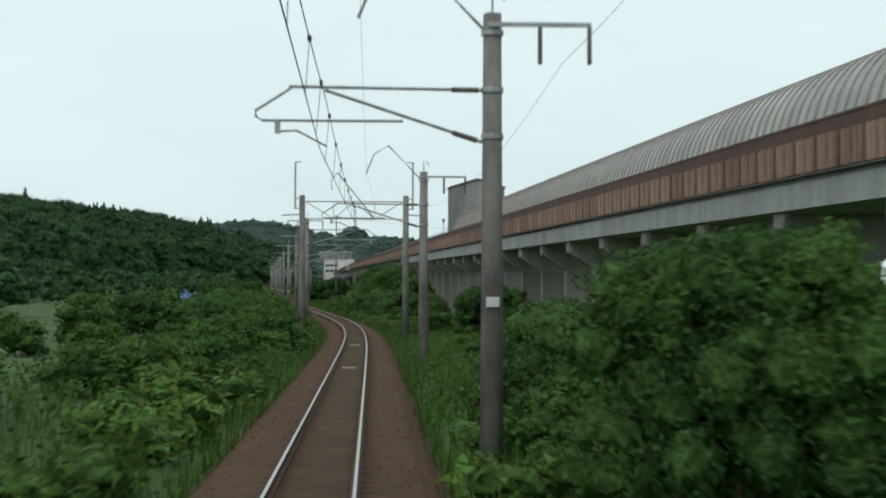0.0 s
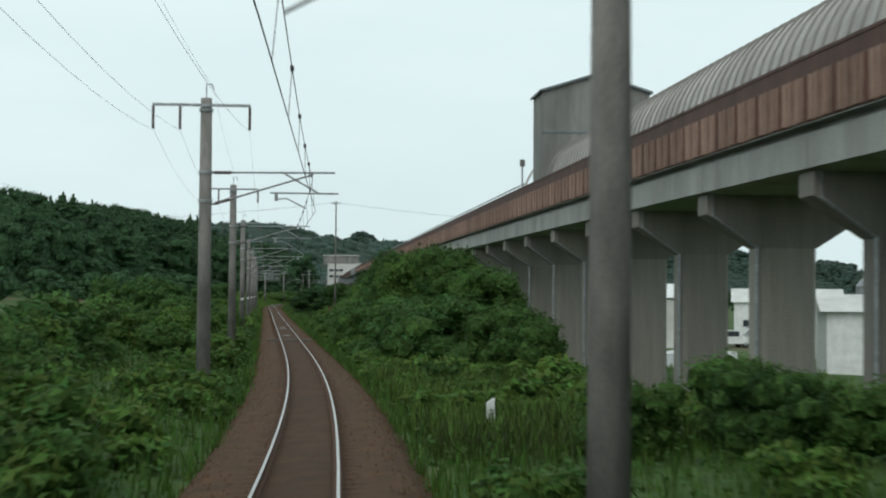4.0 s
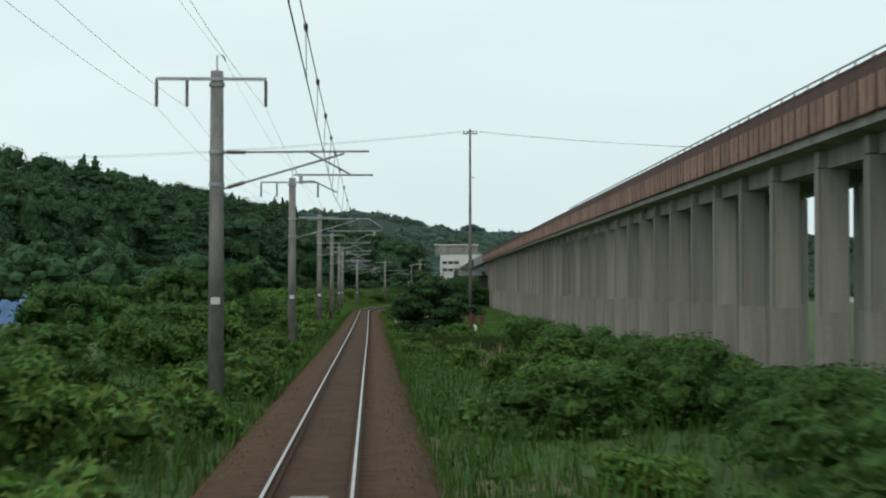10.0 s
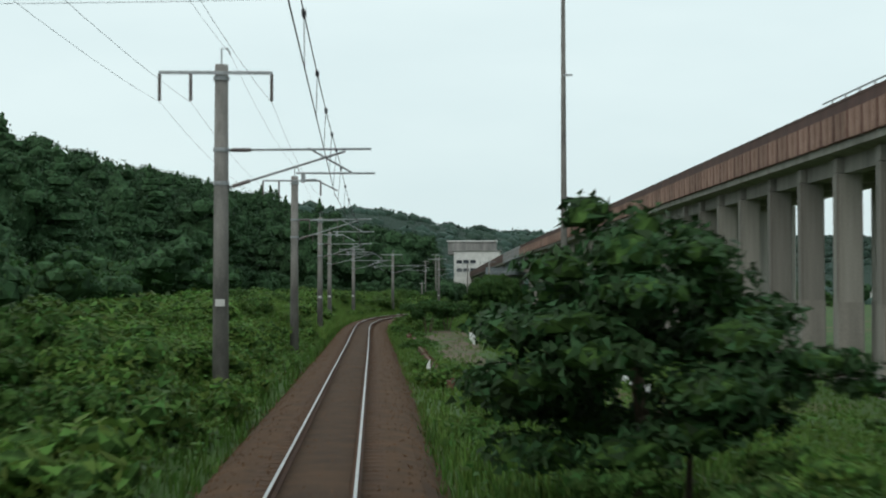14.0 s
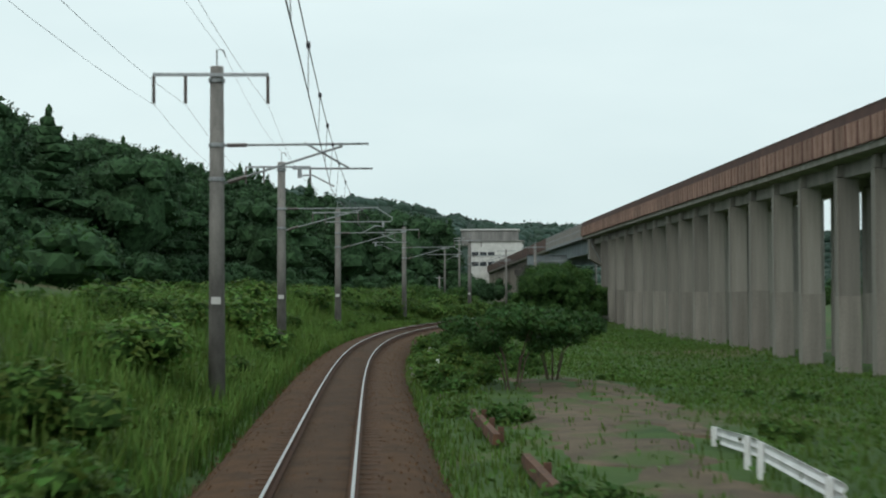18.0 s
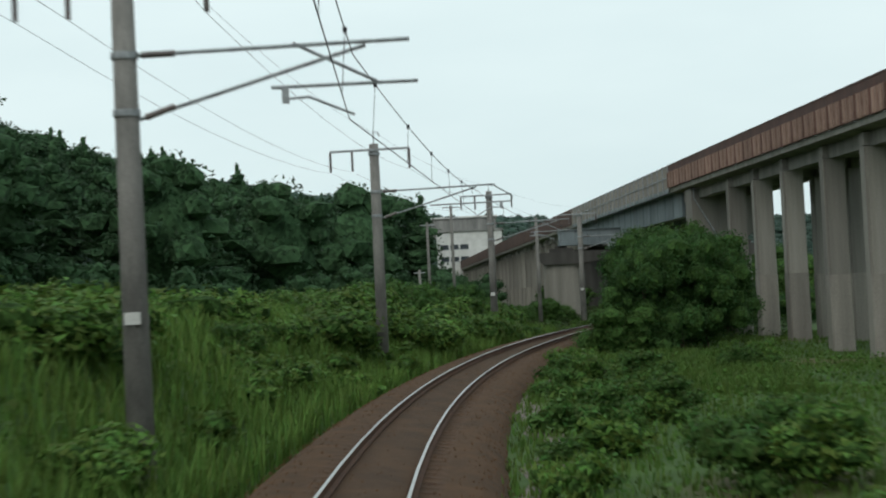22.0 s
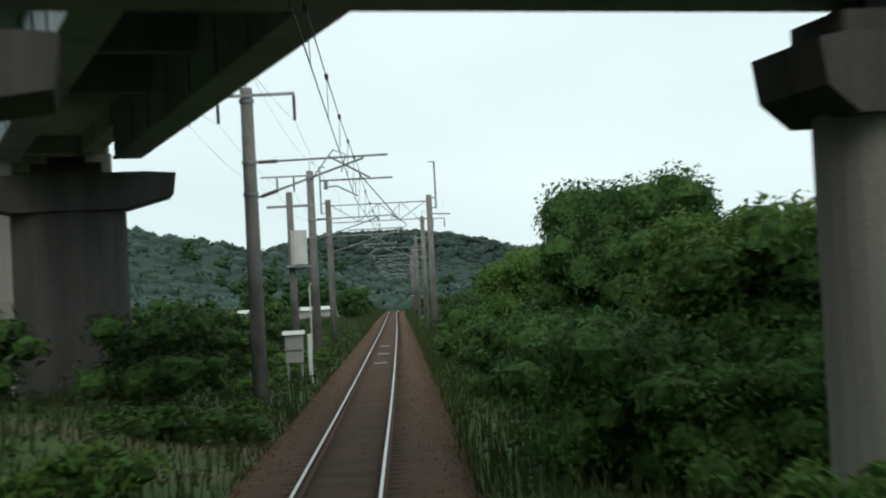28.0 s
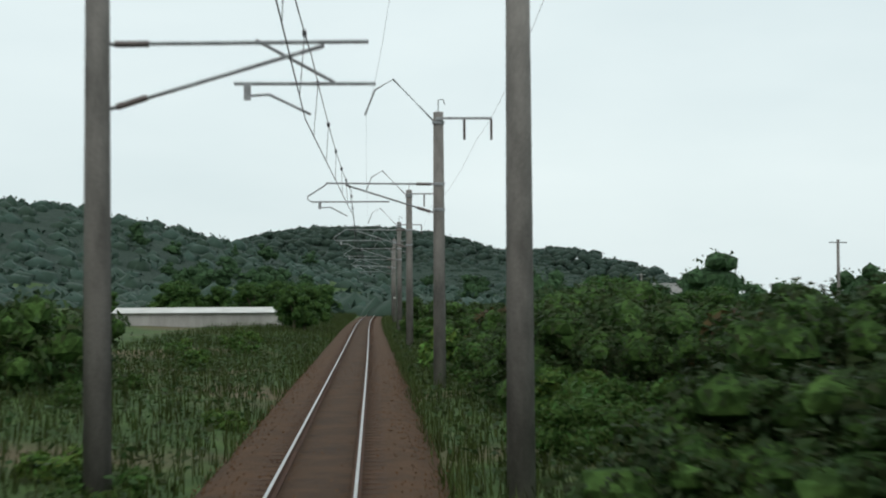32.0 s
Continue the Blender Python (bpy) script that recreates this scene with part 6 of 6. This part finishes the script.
# buildings
def building(name, label, x, y, turn, w, d, z0, h, wall, roof, gable=0.0, windows=()):
    b = thing(name, label, "building", Matrix.Translation((x, y, z0)) @ Matrix.Rotation(radians(turn), 4, "Z"))
    part("wall", Mesh().box(0, 0, -1.0, w, d, h).data("wall", wall), b)
    e = 0.35
    if gable:
        part("roof", Mesh().add([(-e, -e, h + 0.005), (w + e, -e, h + 0.005), (w + e, d + e, h + 0.005), (-e, d + e, h + 0.005), (-e, d / 2, h + gable), (w + e, d / 2, h + gable)], [(3, 2, 1, 0), (0, 1, 5, 4), (2, 3, 4, 5), (0, 4, 3), (1, 2, 5)]).data("roof", roof), b)
    else:
        part("roof", Mesh().box(-e, -e, h + 0.004, w + e, d + e, h + 0.35).data("roof", roof), b)
    for x0, z, ww, hh in windows:
        win = part("window", Mesh().box(x0, -0.05, z, x0 + ww, -0.005, z + hh).data("window", M_GLASSY), b)
        part("sill", Mesh().box(x0 - 0.05, -0.12, z - 0.08, x0 + ww + 0.05, -0.006, z - 0.004).data("sill", M_GALV), win)
    return b


building("hall", "pale large hall with bands of dark windows and a flat roof", -23.5, 806, -2, 14, 18, 6, 12.6, M_PALE, M_SHEET, 0,
         [(0.8 + 2.1 * i, z, 1.75, 1.0) for z in (6.3, 8.9) for i in range(3)])
sk = building("hall", "grey slatted roof storey of the pale hall", -25.5, 812, -2, 15, 10, 18.8, 3.0, M_SHEET, M_PALE)
building("house", "small white house with a pale roof", 27.3, 200.5, -15, 3.6, 6, -1.4, 2.7, M_WHITE, M_PALE, 0.9, [(1.3, 1.3, 1.0, 0.5)])
building("shed", "white farm shed with a low pitched roof", 40.5, 276, -12, 12, 9, -1.5, 4.2, M_WHITE, M_PALE, 1.6, [(4.5, 0.8, 2.2, 1.4), (1.0, 1.5, 1.0, 0.7)])
building("shed", "white farm shed with a low pitched roof", 21.8, 226, -12, 4.2, 7, -1.4, 4.4, M_PALE, M_WHITE, 1.2)
building("shed", "pale blue farm shed behind the viaduct", 23.0, 172, -10, 2.4, 6, -1.4, 3.6, M_WHITE, M_PALE, 0.9)
building("greenhouse", "long white farm building behind the trees", 96, 360, -15, 26, 9, -0.6, 5.0, M_WHITE, M_WHITE, 1.3)
building("greenhouse", "long pale greenhouse in the field", 22.3, 797, -14, 16, 6, 2.0, 1.9, M_SLAB, M_PALE, 0.5)
building("shed", "weathered brown shed among field trees", -41, 316, 8, 9, 6, -0.8, 2.3, M_SHEET, M_RUSTY, 0.8)
building("hall", "low warehouse with two grey roofs beyond the scrub", 150, 1010, -14, 24, 14, 2.0, 4.6, M_PALE, M_SHEET, 2.4)
building("house", "low pale house far behind the bushes", 118, 800, -14, 14, 8, 1.0, 4.2, M_PALE, M_SHEET, 1.5)
pile_ = thing("covered_stack", "stack covered by a blue tarpaulin", "stack", Matrix.Translation((-36.5, 313, ground_z(-36.5, 313))) @ Matrix.Rotation(radians(8), 4, "Z"))
part("cover", Mesh().add([(0, 0, -0.2), (4.5, 0, -0.2), (4.5, 3, -0.2), (0, 3, -0.2), (0.2, 0.3, 1.5), (4.3, 0.2, 1.35), (4.2, 2.8, 1.4), (0.3, 2.7, 1.6), (2.2, 1.5, 1.9)], [(3, 2, 1, 0), (0, 1, 5, 4), (1, 2, 6, 5), (2, 3, 7, 6), (3, 0, 4, 7), (4, 5, 8), (5, 6, 8), (6, 7, 8), (7, 4, 8)]).data("cover", M_BLUE), pile_)
for i, (x, y, r) in enumerate(((43.5, 190.7, 0.8), (40.9, 190.0, 0.8), (31.6, 194.0, 0.75), (33.6, 193.6, 0.75))):
    si = thing("feed_silo", "grey cylindrical feed silo with a conical top", "silo", Matrix.Translation((x, y, ground_z(x, y))), "feed silos")
    part("drum", Mesh().tube([(0, 0, 2.6), (0, 0, 5.0)], r, 18).data("drum", M_GALV, smooth=False), si)
    part("cone", Mesh().tube([(0, 0, 5.0), (0, 0, 5.75)], r * 1.04, 18, r1=0.15).data("cone", M_GALV), si)
    part("hopper", Mesh().tube([(0, 0, 1.6), (0, 0, 2.595)], 0.2, 14, r1=r).data("hopper", M_GALV), si)
    for a in range(4):
        c, s_ = math.cos(a * 1.571 + 0.78) * r * 0.9, math.sin(a * 1.571 + 0.78) * r * 0.9
        part("leg", Mesh().tube([(c, s_, -0.4), (c, s_, 2.8)], 0.05, 6).data("leg", M_GALV), si)
for x, y in ((-9.6, 640.5), (-10.3, 640.9), (-9.9, 641.6)):
    dr = thing("blue_drum", "blue plastic drum under the viaduct", "drum", Matrix.Translation((x, y, ground_z(x, y))), "blue drums")
    part("body", Mesh().tube([(0, 0, -0.02), (0, 0, 0.9)], 0.3, 14).data("body", M_BLUE), dr)
    part("lid", Mesh().tube([(0, 0, 0.904), (0, 0, 0.95)], 0.31, 14).data("lid", M_BLUE), dr)

# parked cars, covered stacks and a low fence in the yards behind the viaduct
def parked_car(x, y, turn, label):
    c = thing("car", label, "car", Matrix.Translation((x, y, ground_z(x, y))) @ Matrix.Rotation(radians(turn), 4, "Z"), "parked cars")
    side = [(-1.65, 0.3), (1.65, 0.3), (1.7, 0.75), (0.95, 0.88), (0.5, 1.42), (-1.3, 1.45), (-1.65, 0.9)]
    k = len(side)
    body = Mesh().add([(a, -0.72, b) for a, b in side] + [(a, 0.72, b) for a, b in side], [tuple(range(k)), tuple(range(2 * k - 1, k - 1, -1))] + [(i, i + k, (i + 1) % k + k, (i + 1) % k) for i in range(k)])
    part("body", body.data("body", M_WHITE), c)
    for v in (-0.735, 0.72):
        part("side_window", Mesh().box(-1.2, v, 0.92, 0.45, v + 0.015, 1.34).data("side_window", M_GLASSY), c, "dark side glass")
    part("rear_window", Mesh().add([(-1.672, -0.55, 0.95), (-1.672, 0.55, 0.95), (-1.36, 0.5, 1.38), (-1.36, -0.5, 1.38)], [(0, 1, 2, 3)]).data("rear_window", M_GLASSY), c, "dark rear glass")
    for u in (-1.05, 1.05):
        for v in (-0.62, 0.62):
            w = part("wheel", Mesh().tube([(u, v - 0.09, 0.27), (u, v + 0.09, 0.27)], 0.28, 14).data("wheel", M_BLACK), c)
            part("rim", Mesh().tube([(u, v - 0.1, 0.27), (u, v + 0.1, 0.27)], 0.15, 10).data("rim", M_GALV), w)


parked_car(29.6, 226.4, 15, "small white car parked beside the farm shed")
parked_car(33.2, 229.2, 8, "small white car parked beside the farm shed")
for x, y, turn in ((15.9, 177.6, 40), (18.6, 180.4, 35)):
    cs = thing("covered_stack", "low stack under a white sheet in the grass", "stack", Matrix.Translation((x, y, ground_z(x, y))) @ Matrix.Rotation(radians(turn), 4, "Z"))
    part("cover", Mesh().add([(0, 0, -0.15), (2.6, 0, -0.15), (2.6, 1.3, -0.15), (0, 1.3, -0.15), (0.1, 0.15, 0.72), (2.45, 0.1, 0.8), (2.5, 1.15, 0.76), (0.12, 1.2, 0.7), (1.2, 0.65, 0.92)], [(3, 2, 1, 0), (0, 1, 5, 4), (1, 2, 6, 5), (2, 3, 7, 6), (3, 0, 4, 7), (4, 5, 8), (5, 6, 8), (6, 7, 8), (7, 4, 8)]).data("cover", M_WHITE), cs)
fn = thing("low_fence", "low white board fence in the field", "fence", Matrix.Translation((28.1, 164.9, ground_z(28.1, 164.9))) @ Matrix.Rotation(radians(-33), 4, "Z"))
for i in range(5):
    part("post", Mesh().box(0.75 * i - 0.05, -0.05, -0.3, 0.75 * i + 0.05, 0.05, 0.62).data("post", M_WHITE), fn)
for z in (0.2, 0.42):
    part("board", Mesh().box(-0.1, -0.075, z, 3.1, -0.053, z + 0.13).data("board", M_WHITE), fn)
lt = thing("leaning_trunk", "bare dark tree trunk leaning beside the viaduct", "trunk", Matrix.Translation((18.3, 176.0, ground_z(18.3, 176.0))))
part("trunk", Mesh().tube([(0, 0, -0.4), (-0.25, 0, 0.9), (-0.7, 0.1, 2.0), (-1.05, 0.1, 3.3)], 0.14, 8, r1=0.07).data("trunk", M_BARK), lt)

# sleepers: those on the last straight one by one, the others as one
me_sl = Mesh().box(-1.0, -0.11, -0.30, 1.0, 0.11, -0.181, bevel=0.02).data("sleeper", M_SLEEPER)
for i in range(290):
    s = 560.0 + i * 0.62
    x, y, z, th, c = (float(np.interp(s, AS, a)) for a in (AX, AY, AZ, _th, AC))
    part("sleeper", me_sl, track, m=Matrix.Translation((x, y, z)) @ Matrix.Rotation(th, 4, "Z") @ Matrix.Rotation(-math.atan(c), 4, "Y"))
q = Mesh()
for s in list(np.arange(0.0, 559.5, 0.62)) + list(np.arange(740.5, 900, 0.62)):
    x, y, z, th, c = (float(np.interp(s, AS, a)) for a in (AX, AY, AZ, _th, AC))
    q.box(-1.0, -0.11, -0.30, 1.0, 0.11, -0.181, m=Matrix.Translation((x, y, z)) @ Matrix.Rotation(th, 4, "Z") @ Matrix.Rotation(-math.atan(c), 4, "Y"))
part("sleepers", q.data("sleepers", M_SLEEPER), track, "old sleepers in ballast", kind="stuff")
